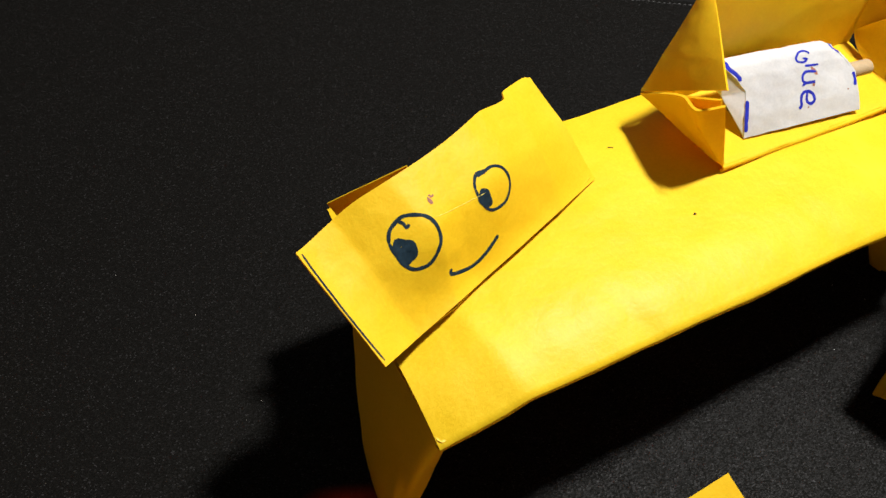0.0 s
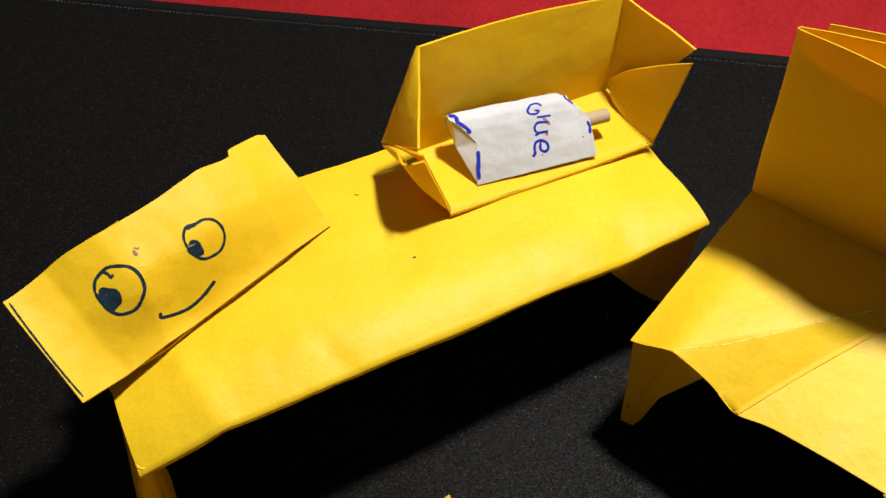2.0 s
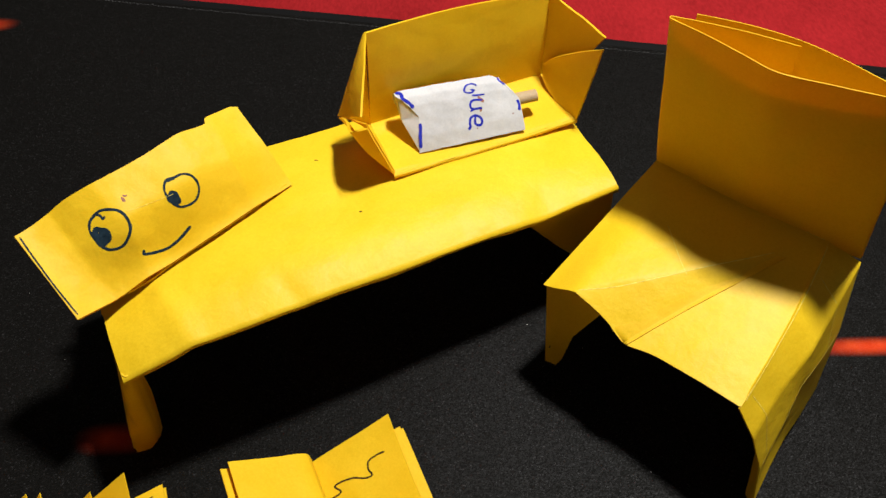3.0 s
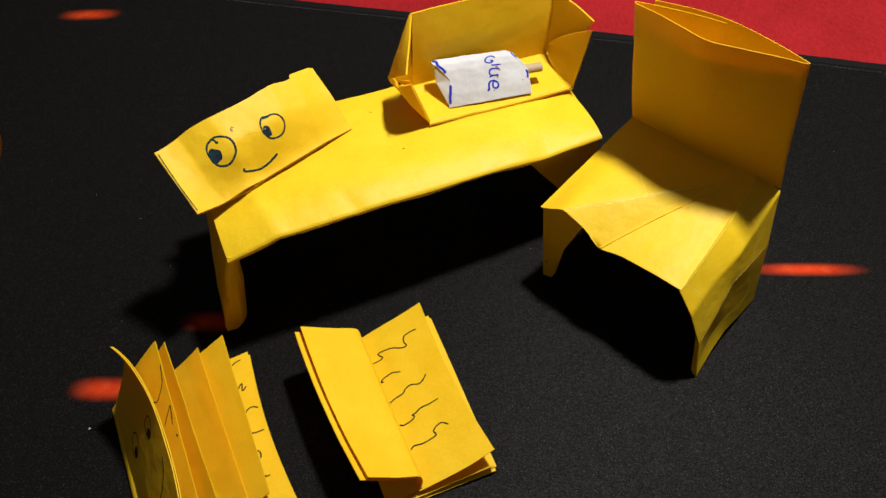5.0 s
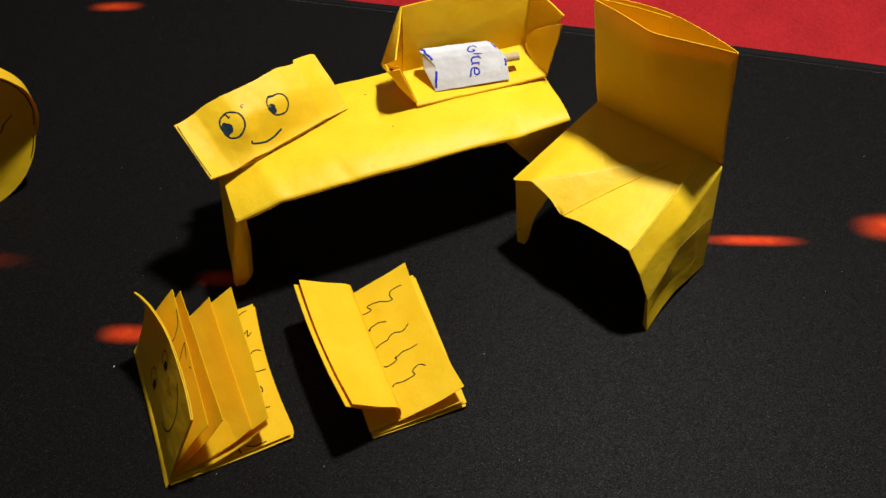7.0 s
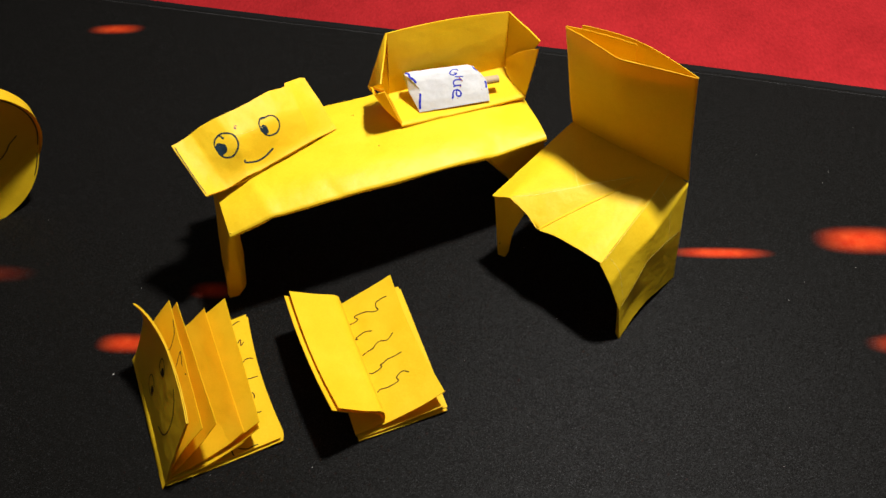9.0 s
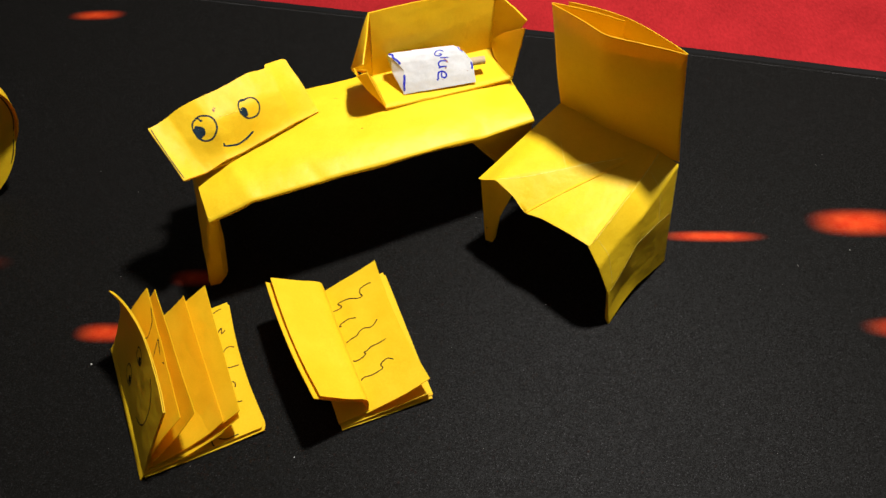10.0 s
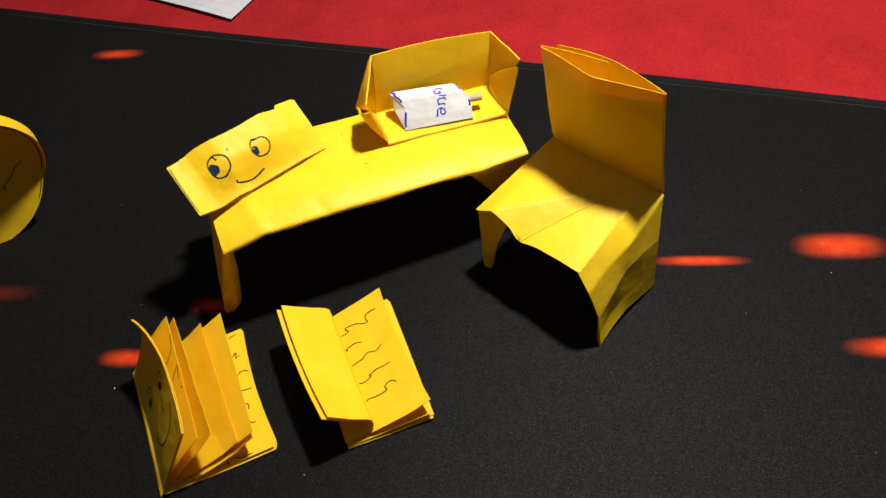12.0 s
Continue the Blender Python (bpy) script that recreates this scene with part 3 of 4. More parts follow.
# ---- the white glue bottle ----
def build_bottle():
    bottle = thing("glue_bottle", at(136.6, 95.3, 52.4, 0, 3.4, 11.5), "white folded paper glue bottle, blue pen lettering, in paper tray", "glue bottle")
    # a rounded wedge in section: the front slopes back to a low ridge
    ring = [(0.2, 0.0), (3.0, 3.9), (6.6, 7.8), (9.0, 10.6), (11.2, 12.5), (13.8, 13.2), (15.6, 11.6), (14.6, 5.0), (11.0, 0.3), (5.0, -0.1), (0.2, 0.0)]

    def skin(s, t):
        p = along([(a, b, 0) for a, b in ring], s)
        taper = 1 - 0.06 * step01((t - 0.90) / 0.10) - 0.02 * step01((0.05 - t) / 0.05)
        shrink = 1 - 0.10 * t
        far = max(0.0, min(p[0], 12.5) - 7.0) * step01(p[1] / 10.0)
        return Vector((lerp(2.6 + 0.28 * min(p[0], 7.0) - 1.0 * far, 36.5 - 0.8 * far, t), 0.4 * t + p[0] * taper, max(-0.1, p[1] * taper * shrink)))

    fn = handled(skin, 0.28, 6, 3.0)
    body = sheet("body", fn, bottle, WHITE, nu=88, nv=44, thick=0.3)

    def cap_end(t):
        def end(s, r):
            p = Vector(skin(s, t))
            c = Vector((-0.6 + 33.4 * t, 8.8, 6.4))
            return c.lerp(p, 0.03 + 0.95 * r)
        return end
    sheet("end_panel", cap_end(0.012), bottle, WHITE, nu=44, nv=6, thick=0.2)
    sheet("end_panel", cap_end(0.985), bottle, WHITE, nu=44, nv=6, thick=0.2)

    def tube(s, t):
        ang = 2 * math.pi * s
        r = 1.65 + 0.12 * math.cos(2 * ang)
        return Vector((lerp(34.6, 42.9, t), 8.4 + r * math.cos(ang) + 0.6 * t, 5.8 + r * math.sin(ang) - 0.5 * t))
    nozzle = sheet("nozzle", tube, bottle, BEIGE, nu=20, nv=8, thick=0.5, label="beige rolled paper nozzle")

    def plug(s, t):
        ang = 2 * math.pi * s
        return Vector((42.6, 9.0 + 1.7 * t * math.cos(ang), 5.3 + 1.7 * t * math.sin(ang)))
    sheet("nozzle_end", plug, nozzle, BEIGE, nu=16, nv=4, thick=0.2)

    # lettering: the word runs from the ridge at the back down to the front edge, letter tops towards the nozzle
    for line, width in (([(0.391, 0.734), (0.413, 0.719), (0.408, 0.662), (0.380, 0.600), (0.352, 0.584), (0.342, 0.628), (0.358, 0.676), (0.368, 0.646)], 0.55),
                        ([(0.311, 0.731), (0.313, 0.671), (0.318, 0.611)], 0.55),
                        ([(0.270, 0.669), (0.280, 0.604), (0.272, 0.558), (0.243, 0.520), (0.219, 0.546), (0.214, 0.632), (0.216, 0.555), (0.204, 0.515)], 0.62),
                        ([(0.162, 0.558), (0.115, 0.551), (0.095, 0.586), (0.111, 0.617), (0.148, 0.608), (0.169, 0.559), (0.159, 0.514), (0.123, 0.500), (0.098, 0.501), (0.080, 0.480)], 0.75)):
        stroke("letter", fn, [(0.94 * s + 0.008 - 0.10 * max(0.0, s - 0.29), t - 0.014) for s, t in line], width, BLUE, body, side=-1, thick=0.3, steps=7)
    for place, size in (((0.267, 0.645), 1.25), ((0.200, 0.604), 0.8)):
        blot("smudge", fn, place, (0.9 * size / 45, 0.5 * size / 34.6), SMUDGE, body, side=-1, thick=0.3, lift=0.04)
    # blue scribbles along the end edges, scuffs
    stroke("edge_scribble", fn, [(0.430, 0.010), (0.40, 0.055), (0.37, 0.020), (0.33, 0.028), (0.296, 0.019)], 1.0, BLUE, body, side=-1, thick=0.3)
    stroke("edge_scribble", fn, [(0.19, 0.010), (0.15, 0.014), (0.09, 0.010), (0.03, 0.014)], 1.0, BLUE, body, side=-1, thick=0.3)
    stroke("edge_scribble", fn, [(0.44, 0.975), (0.40, 0.985), (0.36, 0.985)], 0.6, BLUE, body, side=-1, thick=0.3)
    stroke("edge_scribble", fn, [(0.23, 0.975), (0.19, 0.985), (0.15, 0.975)], 0.9, BLUE, body, side=-1, thick=0.3)
    for s, t in ((0.40, 0.06), (0.08, 0.55), (0.13, 0.91)):
        blot("scuff", fn, (s, t), (0.005, 0.007), SMUDGE, body, side=-1, thick=0.3, lift=0.03, n=10)
    return bottle


build_bottle()


# ---- the paper chair ----
def seat_surface(s, t):
    a, b = lerp(0.0 + 2.0 * t, 60.0 - 6.0 * t ** 1.3, s), 51.3 * t
    z = lerp(lerp(36.4, 38.6, s), lerp(48.0, 50.0, s), t)
    front = max(0.0, 1 - b / 30)
    if a < 28:
        z += 1.2 * math.sin(math.pi * min(1, max(0, a / 28))) * front
    z += 1.3 * math.sin(math.pi * t) * math.sin(math.pi * min(1, s * 1.05)) ** 0.8
    ridge, valley = 10 + 0.868 * b, 27.5 + 0.478 * b
    fall = 6.6 * max(0.0, 1 - b / 44)
    if a < ridge:
        z += fall * 0.62 * step01(a / 12.0)
    elif a < valley:
        z += lerp(fall * 0.62, -fall * 0.20, (a - ridge) / max(0.5, valley - ridge))
    else:
        z -= fall * 0.20 * max(0.0, 1 - (a - valley) / 22)
    b -= 1.6 * math.exp(-((a - 28) / 5.0) ** 2) * (1 - t)
    return Vector((a, b, z))


def build_chair():
    chair = thing("paper_chair", at(169, 54, 0, 0, 0, -49), "yellow folded paper chair, hollow back and creased seat, on black mat", "paper chair")
    sheet("seat", handled(seat_surface, 0.2, 14, 2.0), chair, FOLDED, nu=72, nv=60, thick=0.4)

    def overlap(s, t):
        # the loose layer between the notch at the front edge and the middle of the seat
        a0, a1 = lerp(23.0, 45.6, t), lerp(28.0, 47.5, t)
        a, b = lerp(a0, a1, s), lerp(lerp(-0.6, 40, t), lerp(-1.4, 40.5, t), s)
        p = seat_surface(min(1, max(0, (a - 2 * b / 51.3) / (60 - 8 * b / 51.3))), max(0.0, b / 51.3))
        return p + Vector((0, 0, 0.10 + 0.3 * s))
    sheet("seat_flap", handled(overlap, 0.15, 8, 12.0), chair, nu=20, nv=30, thick=0.35)

    top_loop = [(30.5, 50.2, 0), (18, 48.2, 0), (8, 45.6, 0), (3.2, 43.9, 0), (1.4, 43.2, 0), (2.4, 42.5, 0), (10, 41.6, 0), (22, 39.8, 0), (31.5, 38.5, 0), (42, 41.4, 0), (53, 44.6, 0),
                (58.6, 46.0, 0), (60.0, 46.8, 0), (58.4, 47.4, 0), (50, 49.6, 0), (40, 51.6, 0), (29.0, 52.6, 0), (18, 51.4, 0), (9, 49.0, 0), (5.6, 47.6, 0)]
    low_loop = [(30.5, 52.2, 0), (18, 52.0, 0), (8, 51.8, 0), (3.4, 51.5, 0), (2.0, 51.1, 0), (3.0, 50.7, 0), (10, 50.5, 0), (22, 50.2, 0), (31.5, 50.0, 0), (42, 50.6, 0), (54, 51.2, 0),
                (61.0, 51.6, 0), (62.4, 52.1, 0), (61.0, 52.6, 0), (50, 53.0, 0), (40, 53.3, 0), (29.0, 53.4, 0), (18, 53.0, 0), (9, 52.5, 0), (4.6, 52.1, 0)]

    def back(s, t):
        lo, hi = curve_through(low_loop, s), curve_through(top_loop, s)
        p = lo.lerp(hi, t ** 0.85)
        x = p[0] / 62
        p[2] = lerp(lerp(46.5, 49.2, x), lerp(100.2, 102.3, x), t) + 0.5 * math.sin(7 * s)
        return p

    sheet("backrest", handled(back, 0.22, 20, 5.0), chair, nu=150, nv=36, thick=0.2)

    front_top = [(6, 42.4, 0), (22, 39.8, 0), (31.5, 38.5, 0), (42, 41.4, 0), (57, 45.6, 0)]

    # inner fold, spread wider and tapered to even the light through the front
    def liner(s, t):
        rim = curve_through(front_top, s)
        gap = 1.2 + 1.6 * math.sin(math.pi * s)
        deep = lerp(92.0, 70.0, math.sin(math.pi * s))
        lo = Vector((rim[0], lerp(50.4, rim[1], ((deep - 48) / 53) ** 0.85) + gap * 0.6, deep))
        hi = Vector((rim[0], rim[1] + gap, lerp(96.0, 99.6, step01((rim[0] - 20) / 14))))
        return lo.lerp(hi, t)
    sheet("inner_fold", handled(liner, 0.15, 12, 3.0), chair, nu=40, nv=16, thick=0.2)

    # creased flank: from the seat ridge out to a buckled fold, then down to the floor
    ridge = [(59.8, -0.4, 38.3), (58.9, 13, 42.4), (57.6, 26, 45.6), (55.8, 39, 48.0), (54.0, 51.2, 49.6)]
    upper = [(65.6, -0.2, 30.0), (64.6, 12, 34.5), (65.4, 26, 38.5), (64.0, 39, 42.5), (62.8, 51.4, 48.0)]
    fold = [(70.2, 1.6, 16.0), (69.0, 12, 22.0), (67.4, 22, 27.5), (67.6, 34, 29.0), (66.8, 46, 27.5)]
    lower = [(72.0, 0.6, 7.0), (69.2, 12, 10.5), (69.0, 22, 12.0), (69.2, 33, 12.0), (68.4, 44.5, 13.0)]
    foot = [(73.2, 0.2, 0.2), (71.4, 12, 2.6), (70.4, 22, 3.4), (70.2, 33, 2.2), (69.6, 43.6, 0.2)]
    sheet("side_panel", handled(loft([foot, lower, fold, upper, ridge]), 0.15, 14, 6.0), chair, FOLDED, nu=48, nv=48, thick=0.4)
    # the front leg of that flank folds inwards
    sheet("leg", handled(loft([[(73.0, 0.2, 0.2), (70.6, 1.6, 0.2)], [(70.2, 1.4, 16), (67.4, 4.4, 17)], [(66.0, 0.6, 29), (62.5, 6, 33)]]), 0.15, 8, 7.0), chair, FOLDED, nu=10, nv=20, thick=0.4)
    # the other front leg: a triangle folded round the seat corner
    leg = [[(3.0, -0.3, 0.2), (3.9, 0.0, 0.1), (4.8, 0.4, 0.1), (6.4, 1.0, 0.3)], [(2.6, -0.1, 3.0), (4.0, 0.3, 3.0), (5.6, 0.8, 3.0), (7.6, 1.6, 3.4)],
           [(1.8, 0.2, 17.5), (4.2, 1.2, 18), (7.0, 1.8, 18.3), (10.4, 2.0, 19)], [(0.6, 0.8, 35.9), (4.4, 1.8, 38.0), (10.5, 2.2, 39.8), (18.5, 1.7, 39.2)]]
    sheet("leg", handled(loft(leg), 0.2, 9, 8.0), chair, FOLDED, nu=36, nv=30, thick=0.4)
    flap = [[(4.8, 0.0, 0.4), (6.5, 0.4, 0.5)], [(6.8, 1.0, 18.2), (10.6, 1.5, 19.1)], [(11.0, 1.4, 39.3), (18.8, 1.1, 39.0)]]
    sheet("leg_fold", handled(loft(flap), 0.15, 7, 8.5), chair, FOLDED, nu=10, nv=26, thick=0.35)
    flank_in = [[(3.0, -0.2, 0.2), (3.4, 1.6, 0.2)], [(1.8, 0.5, 17.5), (3.4, 3.6, 18.2)], [(0.6, 1.0, 35.9), (3.0, 9.0, 38.4)]]
    sheet("leg_side", handled(loft(flank_in), 0.2, 9, 9.0), chair, FOLDED, nu=18, nv=26, thick=0.4)
    # rear legs, one on each side
    sheet("leg", handled(loft([[(-2.0, 44, 0.2), (1.0, 42, 0.2)], [(2.2, 50.5, 46.5), (12, 51.0, 46.5)]]), 0.2, 9, 3.0), chair, FOLDED, nu=10, nv=20, thick=0.4)
    sheet("leg", handled(loft([[(69.2, 43.8, 0.2), (65.0, 44.4, 0.2)], [(66.6, 46.4, 27), (58, 47.5, 27)], [(62.0, 51.4, 48.0), (50, 51.4, 47.6)]]), 0.2, 9, 4.0), chair, FOLDED, nu=10, nv=20, thick=0.4)
    for face in (1, -1):
        blot("pen_dot", loft(leg), (0.22, 0.45), (0.03, 0.016), PEN, chair, side=face, thick=0.7)
    flank = handled(loft([foot, lower, fold, upper, ridge]), 0.15, 14, 6.0)
    panel = next(o for o in chair.children if o.name.startswith("side_panel"))
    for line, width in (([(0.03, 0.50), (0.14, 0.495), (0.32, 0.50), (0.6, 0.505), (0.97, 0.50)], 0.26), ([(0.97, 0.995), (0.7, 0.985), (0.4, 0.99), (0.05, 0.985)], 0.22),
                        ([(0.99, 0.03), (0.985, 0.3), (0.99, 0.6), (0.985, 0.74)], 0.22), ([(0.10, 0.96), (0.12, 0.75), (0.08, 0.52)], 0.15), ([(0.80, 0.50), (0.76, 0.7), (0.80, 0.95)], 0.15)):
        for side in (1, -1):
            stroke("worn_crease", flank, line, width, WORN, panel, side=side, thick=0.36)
    pad = handled(seat_surface, 0.2, 14, 2.0)
    seat = next(o for o in chair.children if o.name == "seat")
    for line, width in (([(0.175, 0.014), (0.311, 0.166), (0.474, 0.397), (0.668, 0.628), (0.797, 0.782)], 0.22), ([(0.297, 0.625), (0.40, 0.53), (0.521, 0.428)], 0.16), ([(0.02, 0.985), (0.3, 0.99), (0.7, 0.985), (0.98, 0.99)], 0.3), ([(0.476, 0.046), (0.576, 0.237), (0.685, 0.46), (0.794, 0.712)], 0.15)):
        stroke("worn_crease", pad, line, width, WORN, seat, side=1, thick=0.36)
    return chair


build_chair()


# ---- two small notebooks ----
def leaf(spine_low, spine_high, free_low, free_high, bend=0.0, curl=0.0):
    """A page from the spine (t=0) to its free edge (t=1); s runs up the spine."""
    a, b, c, d = (Vector(p) for p in (spine_low, spine_high, free_low, free_high))
    n = ((b - a).cross((c - a))).normalized()

    def fn(s, t):
        p = a.lerp(b, s).lerp(c.lerp(d, s), t)
        return p + n * (bend * math.sin(math.pi * t) + curl * t * t * step01((s - 0.72) / 0.28))
    return fn


def build_standing_book():
    book = thing("open_notebook", at(33, -53, 0, 0, 0, 22.6), "yellow handmade notebook standing half open, smiling face on cover", "notebook")
    for k, (dx, dy) in enumerate(((0, 0), (0.7, -0.6), (-0.4, 0.5), (0.3, 0.2))):
        fn = leaf((0.6, -1.0 + dy, 0.5 + 0.55 * k), (0.4, 64 + dy, 0.5 + 0.55 * k), (47.5 + dx, -3.2 + dy, 0.6 + 0.7 * k), (50.0 + dx, 63.8 + dy, 0.6 + 0.55 * k), 0.5)
        bowed = (lambda f: lambda s, t: f(s, t) + Vector((-2.0 * math.sin(math.pi * s) * t * t - 1.6 * step01((0.05 - s) / 0.05) * step01((t - 0.9) / 0.1), 0, 0)))(fn)
        base = sheet("page", handled(bowed, 0.2, 15, k), book, nu=30, nv=24, thick=0.3)
    top = handled(bowed, 0.2, 15, 3)
    for line in ([(0.950, 0.865), (0.962, 0.90), (0.965, 0.938)],
                 [(0.781, 0.865), (0.811, 0.907), (0.766, 0.901), (0.785, 0.939)],
                 [(0.610, 0.860), (0.640, 0.91), (0.640, 0.95), (0.622, 0.985)],
                 [(0.510, 0.860), (0.490, 0.89), (0.485, 0.93), (0.482, 0.98)],
                 [(0.385, 0.855), (0.380, 0.885), (0.359, 0.895), (0.335, 0.885)],
                 [(0.245, 0.855), (0.229, 0.870), (0.224, 0.905)],
                 [(0.041, 0.619), (0.016, 0.682), (0.017, 0.737), (0.017, 0.780)],
                 [(0.044, 0.562), (0.012, 0.565), (0.008, 0.574)]):
        stroke("pen_line", top, line, 0.5, PEN, base, thick=0.3, side=-1)
    pages = [
        # free edge low, free edge high, bend
        ((41.5, -0.6, 15.5), (44.8, 63, 18.4), 2.2), ((34.6, -0.4, 13.2), (35.2, 63, 17.2), 3.0), ((40.0, 0.4, 10.5), (36.0, 60, 10.0), 1.5),
        ((27.3, 0.0, 24.8), (26.6, 63, 26.8), 1.2), ((22.2, 0.0, 25.2), (24.2, 63, 29.2), -1.4),
    ]
    for k, (low, high, bend) in enumerate(pages):
        fn = handled(leaf((1.6 - 0.2 * k, 0.0, 2.6), (1.4 - 0.2 * k, 64, 2.6), low, high, bend), 0.25, 14, 10 + k)
        ob = sheet("page", fn, book, LEAF, nu=36, nv=30, thick=0.26)
        if k == 4:
            stroke("pen_line", fn, [(0.845, 0.985), (0.743, 0.953), (0.693, 0.861), (0.679, 0.804), (0.70, 0.749)], 0.45, PEN, ob, side=-1, thick=0.26)
            stroke("pen_line", fn, [(0.519, 0.821), (0.594, 0.974), (0.484, 0.932)], 0.45, PEN, ob, side=-1, thick=0.26, smooth_line=False)
            stroke("pen_line", fn, [(0.42, 0.95), (0.40, 0.97)], 0.5, PEN, ob, side=-1, thick=0.26)
    # small doubled folds near the foot of the middle pages
    sheet("folded_edge", handled(leaf((20, -1.6, 4.0), (20, 10, 4.4), (40.5, -1.2, 12.5), (41.0, 10, 13.0), 0.8), 0.1, 8, 3), book, LEAF, nu=10, nv=14, thick=0.3)
    sheet("folded_edge", handled(leaf((14, -2.0, 3.2), (14, 9, 3.4), (33.0, -1.6, 8.0), (33.5, 9, 8.5), 0.5), 0.1, 8, 4), book, LEAF, nu=10, nv=14, thick=0.3)

    def cover(s, t):
        low = curve_through([(0, -1.0, 1.0), (5.5, -0.5, 11.0), (12.0, 0.0, 21.5), (18.2, 0.4, 31.4)], t)
        high = curve_through([(-0.2, 64.6, 1.0), (6.5, 64.0, 13.0), (12.0, 63.0, 25.5), (11.4, 62.0, 36.2)], t)
        mid = curve_through([(-0.2, 38, 1.0), (6.5, 37.5, 13.0), (13.2, 37.0, 25.0), (18.6, 36.5, 35.2)], t)
        p = low * ((1 - s) * (1 - 2 * s)) + mid * (4 * s * (1 - s)) + high * (s * (2 * s - 1))
        return p
    fn = handled(cover, 0.2, 16, 21)
    front = sheet("cover", fn, book, nu=44, nv=34, thick=0.34)

    # extra sheet added behind the cover so less light glows through it
    sheet("cover_lining", handled(lambda s, t: cover(s, t) + Vector((0.5, 0, -0.3)), 0.2, 16, 22), book, nu=36, nv=26, thick=0.3)

    for line in ([(0.574, 0.334), (0.553, 0.403), (0.501, 0.423), (0.455, 0.379), (0.454, 0.277), (0.513, 0.250), (0.558, 0.289), (0.574, 0.334)],
                 [(0.484, 0.739), (0.472, 0.793), (0.430, 0.805), (0.391, 0.754), (0.389, 0.685), (0.438, 0.651), (0.479, 0.674), (0.484, 0.739)]):
        stroke("eye_outline", fn, line, 0.5, PEN, front, side=-1, thick=0.34, steps=6)
    for place in ((0.472, 0.318), (0.408, 0.706)):
        blot("pupil", fn, place, (0.028, 0.044), PEN, front, side=-1, thick=0.34)
    stroke("smile", fn, [(0.233, 0.852), (0.182, 0.796), (0.140, 0.696), (0.128, 0.542), (0.146, 0.396), (0.195, 0.299), (0.252, 0.257)], 0.6, PEN, front, side=-1, thick=0.34)
    # the spine strip that the cover folds round
    sheet("spine", handled(quad((-1.2, -1.4, 0.4), (-1.0, 65.0, 0.4), (1.4, 64.8, 3.2), (1.6, -0.8, 3.2), -0.6), 0.12, 7, 2), book, nu=30, nv=6, thick=0.35)
    return book


build_standing_book()


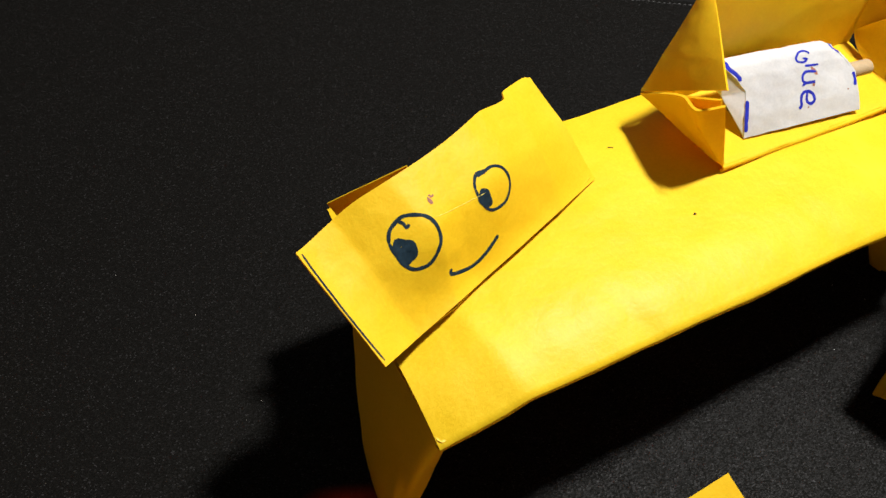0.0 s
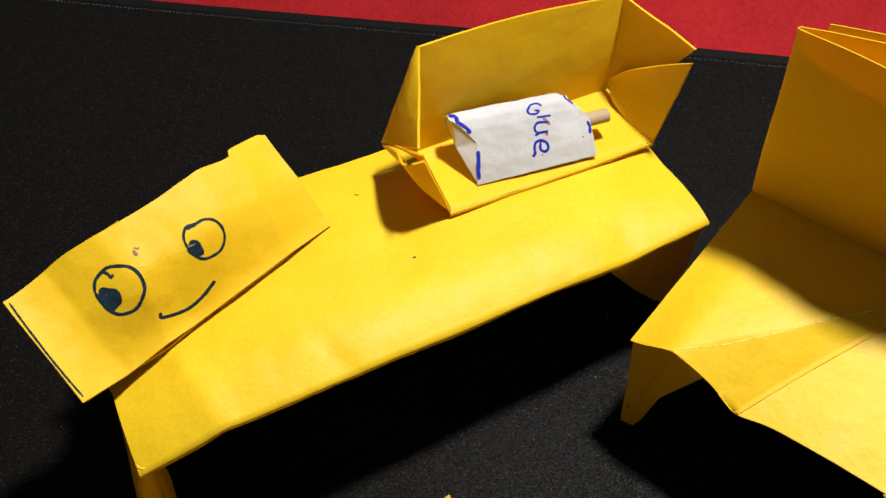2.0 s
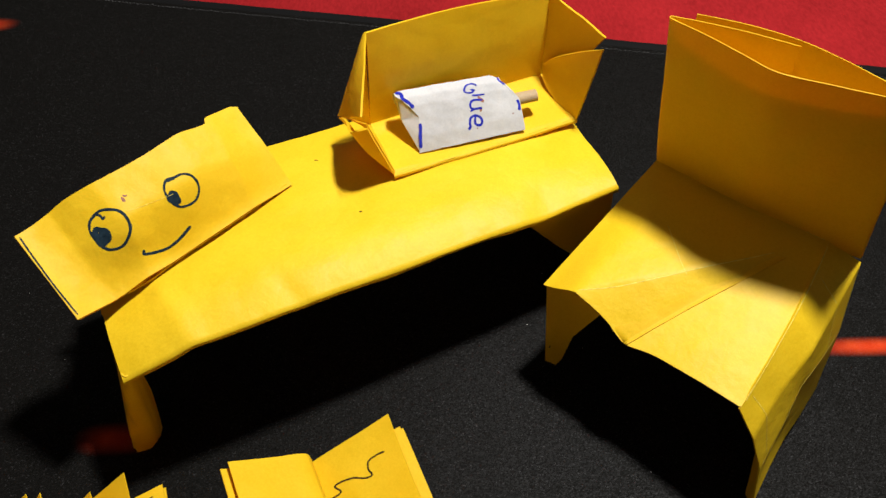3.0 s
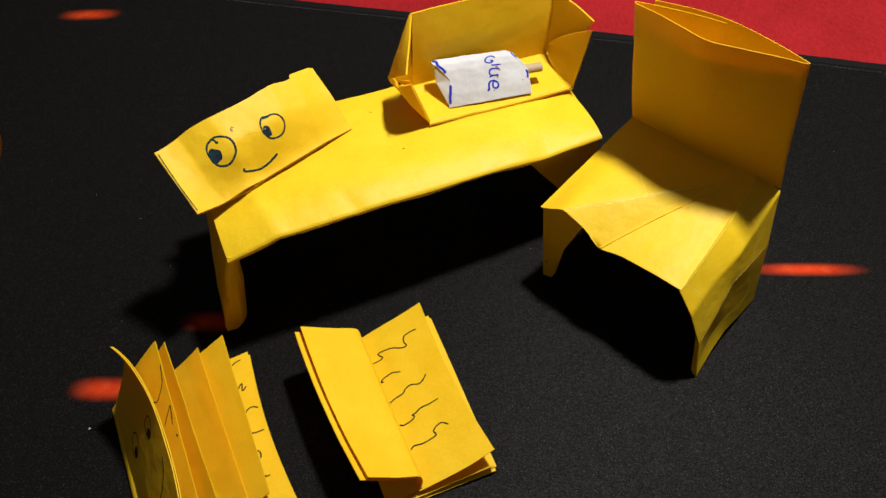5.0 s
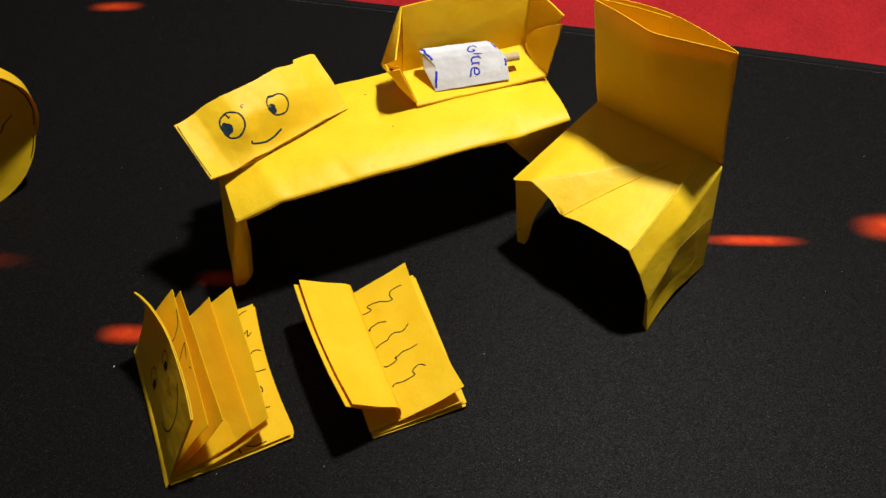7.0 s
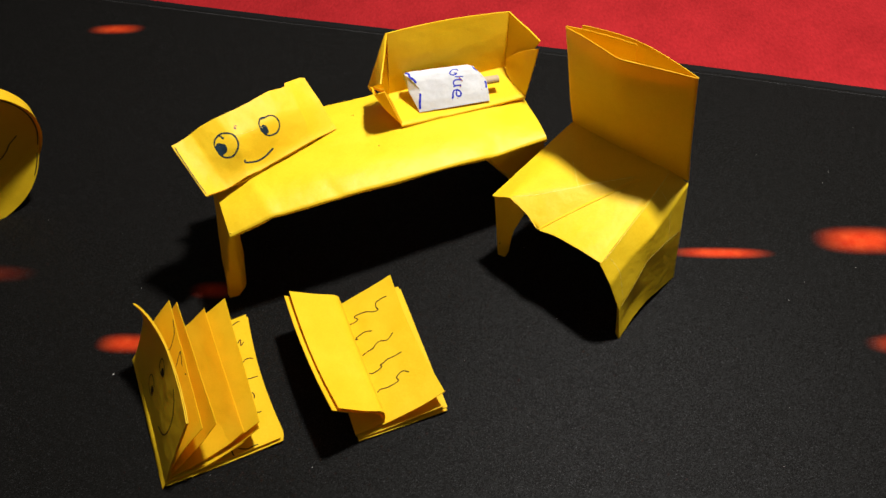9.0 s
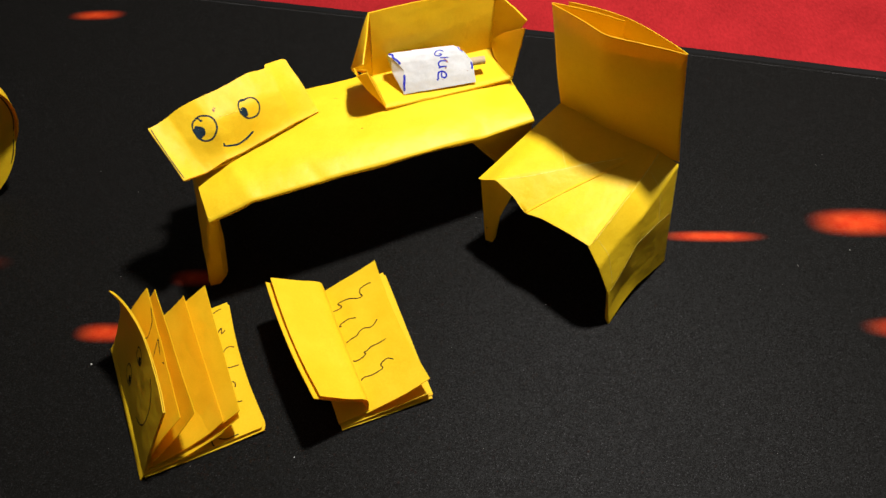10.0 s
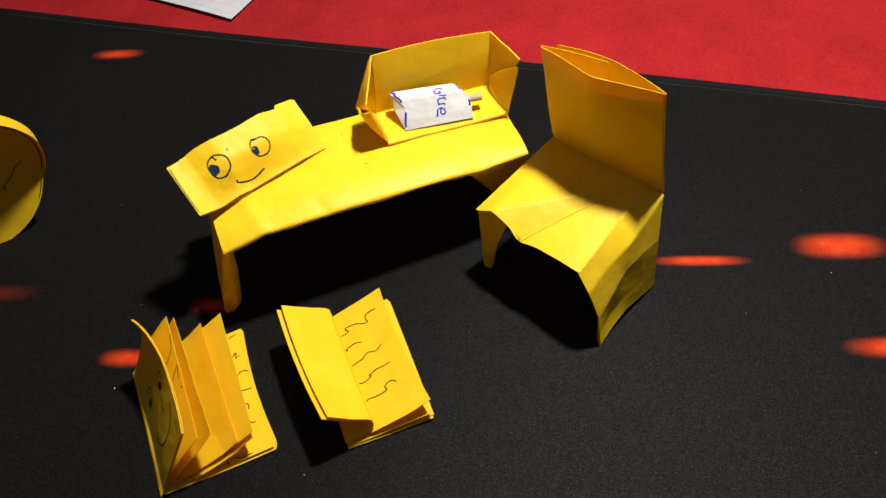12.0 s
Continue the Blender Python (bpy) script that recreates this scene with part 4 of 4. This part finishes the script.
def build_lying_book():
    book = thing("lying_notebook", at(109, -40, 0, 0, 0, 18), "yellow handmade notebook lying open with wavy pen lines", "notebook")
    for k, (dx, dy, lift) in enumerate(((0, 0, 0.5), (0.6, -0.7, 1.0), (1.2, 0.4, 1.2), (0.2, -0.2, 3.4))):
        fn = leaf((-1.6, 0.2 + dy, 0.4 + 0.4 * k), (-2.2, 64.5 + dy, 0.4 + 0.4 * k), (34.6 + dx, -0.6 + dy, lift + 0.4 * k), (36.4 + dx, 64.6 + dy, lift + 0.5 * k), 0.3)
        sheet("page", handled(fn, 0.2, 15, k), book, nu=30, nv=20, thick=0.3)

    def right(s, t):
        low = curve_through([(9.2, 0.6, 4.4), (16, 0.4, 6.2), (26, 0.4, 8.6), (35.8, 1.0, 11.8)], t)
        high = curve_through([(9.4, 65.4, 4.2), (16, 65.4, 6.6), (25, 65.2, 10.0), (34.1, 65.0, 13.8)], t)
        return low.lerp(high, s) + Vector((-1.7 * math.sin(math.pi * s) * t, 0, -0.8 * math.sin(math.pi * s) * t))
    fn = handled(right, 0.2, 16, 4)
    written = sheet("page", fn, book, nu=40, nv=34, thick=0.28)
    lines = [
        [(0.859, 0.818), (0.865, 0.743), (0.86, 0.654), (0.829, 0.625), (0.799, 0.641), (0.802, 0.567), (0.831, 0.455), (0.844, 0.313), (0.84, 0.231), (0.806, 0.282), (0.799, 0.206), (0.803, 0.09)],
        [(0.668, 0.45), (0.687, 0.341), (0.686, 0.249), (0.679, 0.154), (0.667, 0.113), (0.662, 0.163)],
        [(0.576, 0.725), (0.557, 0.67), (0.547, 0.598), (0.565, 0.502), (0.558, 0.421), (0.54, 0.365), (0.537, 0.25), (0.527, 0.123)],
        [(0.411, 0.733), (0.41, 0.608), (0.413, 0.505), (0.401, 0.422), (0.398, 0.373), (0.382, 0.387), (0.371, 0.313), (0.369, 0.199), (0.383, 0.134)],
        [(0.252, 0.707), (0.279, 0.646), (0.277, 0.576), (0.259, 0.521), (0.234, 0.529), (0.226, 0.448), (0.225, 0.337), (0.234, 0.223), (0.222, 0.151)],
    ]
    for line in lines:
        stroke("pen_line", fn, line, 0.5, PEN, written, side=-1, thick=0.28)

    def left(s, t):
        low = curve_through([(10.2, 1.4, 5.5), (10.9, 1.8, 9.0), (9.6, 2.0, 12.2), (3.0, 2.0, 17.0), (-5.2, 2.0, 24.2)], t)
        high = curve_through([(9.8, 65.2, 4.4), (9.9, 65.0, 8.0), (8.6, 65.0, 12.0), (0.5, 65.0, 17.0), (-9.8, 65.0, 23.8)], t)
        return low.lerp(high, s) + Vector((1.3, 0, 0.4)) * (math.sin(math.pi * s) * t * -1.0)
    sheet("page", handled(left, 0.2, 16, 6), book, nu=40, nv=34, thick=0.28)

    def second(s, t):
        return left(s, 0.25 + 0.75 * t) + Vector((-1.9 - 0.5 * t, 0.2 - 0.6 * s, -1.2 + 0.9 * (1 - s) * t))
    sheet("page", handled(second, 0.2, 16, 7), book, nu=36, nv=26, thick=0.28)
    sheet("page", handled(leaf((-2.0, 1.4, 2.4), (-2.2, 64.4, 2.4), (10.4, 1.2, 5.2), (10.0, 65, 4.2), 0.4), 0.15, 12, 8), book, nu=24, nv=12, thick=0.28)
    return book


build_lying_book()


# ---- the round box lying on its side ----
def build_round_box():
    R = 51.4
    box = thing("round_paper_box", at(-100.2, 99.5, 0, -24.5, 0, -138.7), "round yellow paper box on its side, pen squiggles on lid", "paper box")
    # local y points out of the lid; the box leans forward on the rim of its lid

    def wall(s, t):
        ang = 2 * math.pi * s - math.pi / 2
        r = R * lerp(1.02, 1.0, t)
        return Vector((r * math.cos(ang), lerp(-6, 0.6, t), R + 0.3 + r * math.sin(ang)))
    shell = handled(wall, 0.4, 20, 3)
    side = sheet("wall", shell, box, nu=110, nv=16, thick=0.5)

    # unseen disc added at the back to keep lamp light off the lid
    def bottom(s, t):
        ang = 2 * math.pi * s - math.pi / 2
        r = R * 1.015 * max(0.01, t)
        return Vector((r * math.cos(ang), -5.7 - 0.8 * (1 - t), R + 0.3 + r * math.sin(ang)))
    sheet("light_stop_disc", handled(bottom, 0.25, 20, 6), box, nu=80, nv=14, thick=0.5)

    def lid(s, t):
        ang = 2 * math.pi * s - math.pi / 2
        r = (R - 0.6) * max(0.01, t)
        x, z = r * math.cos(ang), r * math.sin(ang)
        warp = max(0.0, (-0.42 * x - 0.90 * z) / R - 0.70)
        return Vector((x, -0.8 - 1.2 * (1 - t) + 34 * warp ** 1.05, R + 0.3 + z))
    fn = handled(lid, 0.25, 20, 5)
    disc = sheet("lid", fn, box, nu=90, nv=30, thick=0.4)

    def spot(x, z):
        ang = math.atan2(z, -x)
        return ((ang + math.pi / 2) / (2 * math.pi)) % 1.0, math.hypot(x, z)
    for line in ([(0.80, -0.02), (0.70, -0.10), (0.66, -0.17), (0.54, -0.28), (0.53, -0.37)], [(0.50, -0.03), (0.45, -0.10), (0.34, -0.17)],
                 [(0.30, 0.38), (0.40, 0.42), (0.37, 0.34), (0.32, 0.28)]):
        for face in (1, -1):
            stroke("pen_line", fn, [spot(*p) for p in line], 0.7, PEN, disc, side=face, thick=0.4, smooth_line=False)
    for side_out in (1, -1):
        stroke("rim_line", fn, [(0.46 + 0.04 * k, 0.985) for k in range(11)], 0.55, PEN, disc, side=side_out, thick=0.4)
    return box


build_round_box()


# ---- ruled sheet of paper on the red cloth ----
def build_ruled_sheet():
    paper = thing("ruled_sheet", at(10, 309, -1.0, 0, 0, 147), "white ruled notebook sheet lying on the red cloth", "paper")

    def flat(s, t):
        x, y = 110 * s, -95 * t
        return Vector((x + 0.12 * -y, y, 0.5 * math.sin(x / 22) + 0.4 * math.sin(y / 17) + 0.8))
    fn = handled(flat, 0.2, 20, 2)
    ob = sheet("page", fn, paper, WHITE, nu=40, nv=36, thick=0.15)
    for k in range(11):
        stroke("ruling", fn, [(0.0, 0.06 + 0.085 * k), (0.5, 0.06 + 0.085 * k), (1.0, 0.06 + 0.085 * k)], 0.4, MARGIN if k == 1 else RULE, ob, thick=0.15, side=-1)
    return paper


build_ruled_sheet()


# ---- lint on the mat ----
def build_lint():
    rng = random.Random(4)
    verts, faces = [], []
    spots = [(0.0, 0.0, 0.55)] + [(rng.uniform(-190, 380), rng.uniform(-110, 130), rng.uniform(0.08, 0.20)) for _ in range(70)]
    for x, y, r in spots:
        base = len(verts)
        for k in range(5):
            ang = 2 * math.pi * k / 5 + rng.random()
            verts.append((x + r * math.cos(ang) * rng.uniform(0.5, 1.2), y + r * math.sin(ang) * rng.uniform(0.5, 1.2), 0.02))
        verts.append((x, y, 0.02 + r * 0.6))
        faces += [(base + k, base + (k + 1) % 5, base + 5) for k in range(5)]
    ob = link_mesh("lint", verts, faces, DUST, None)
    tagged(ob, "tiny pale specks of lint on the black mat", "lint", kind="stuff")


build_lint()
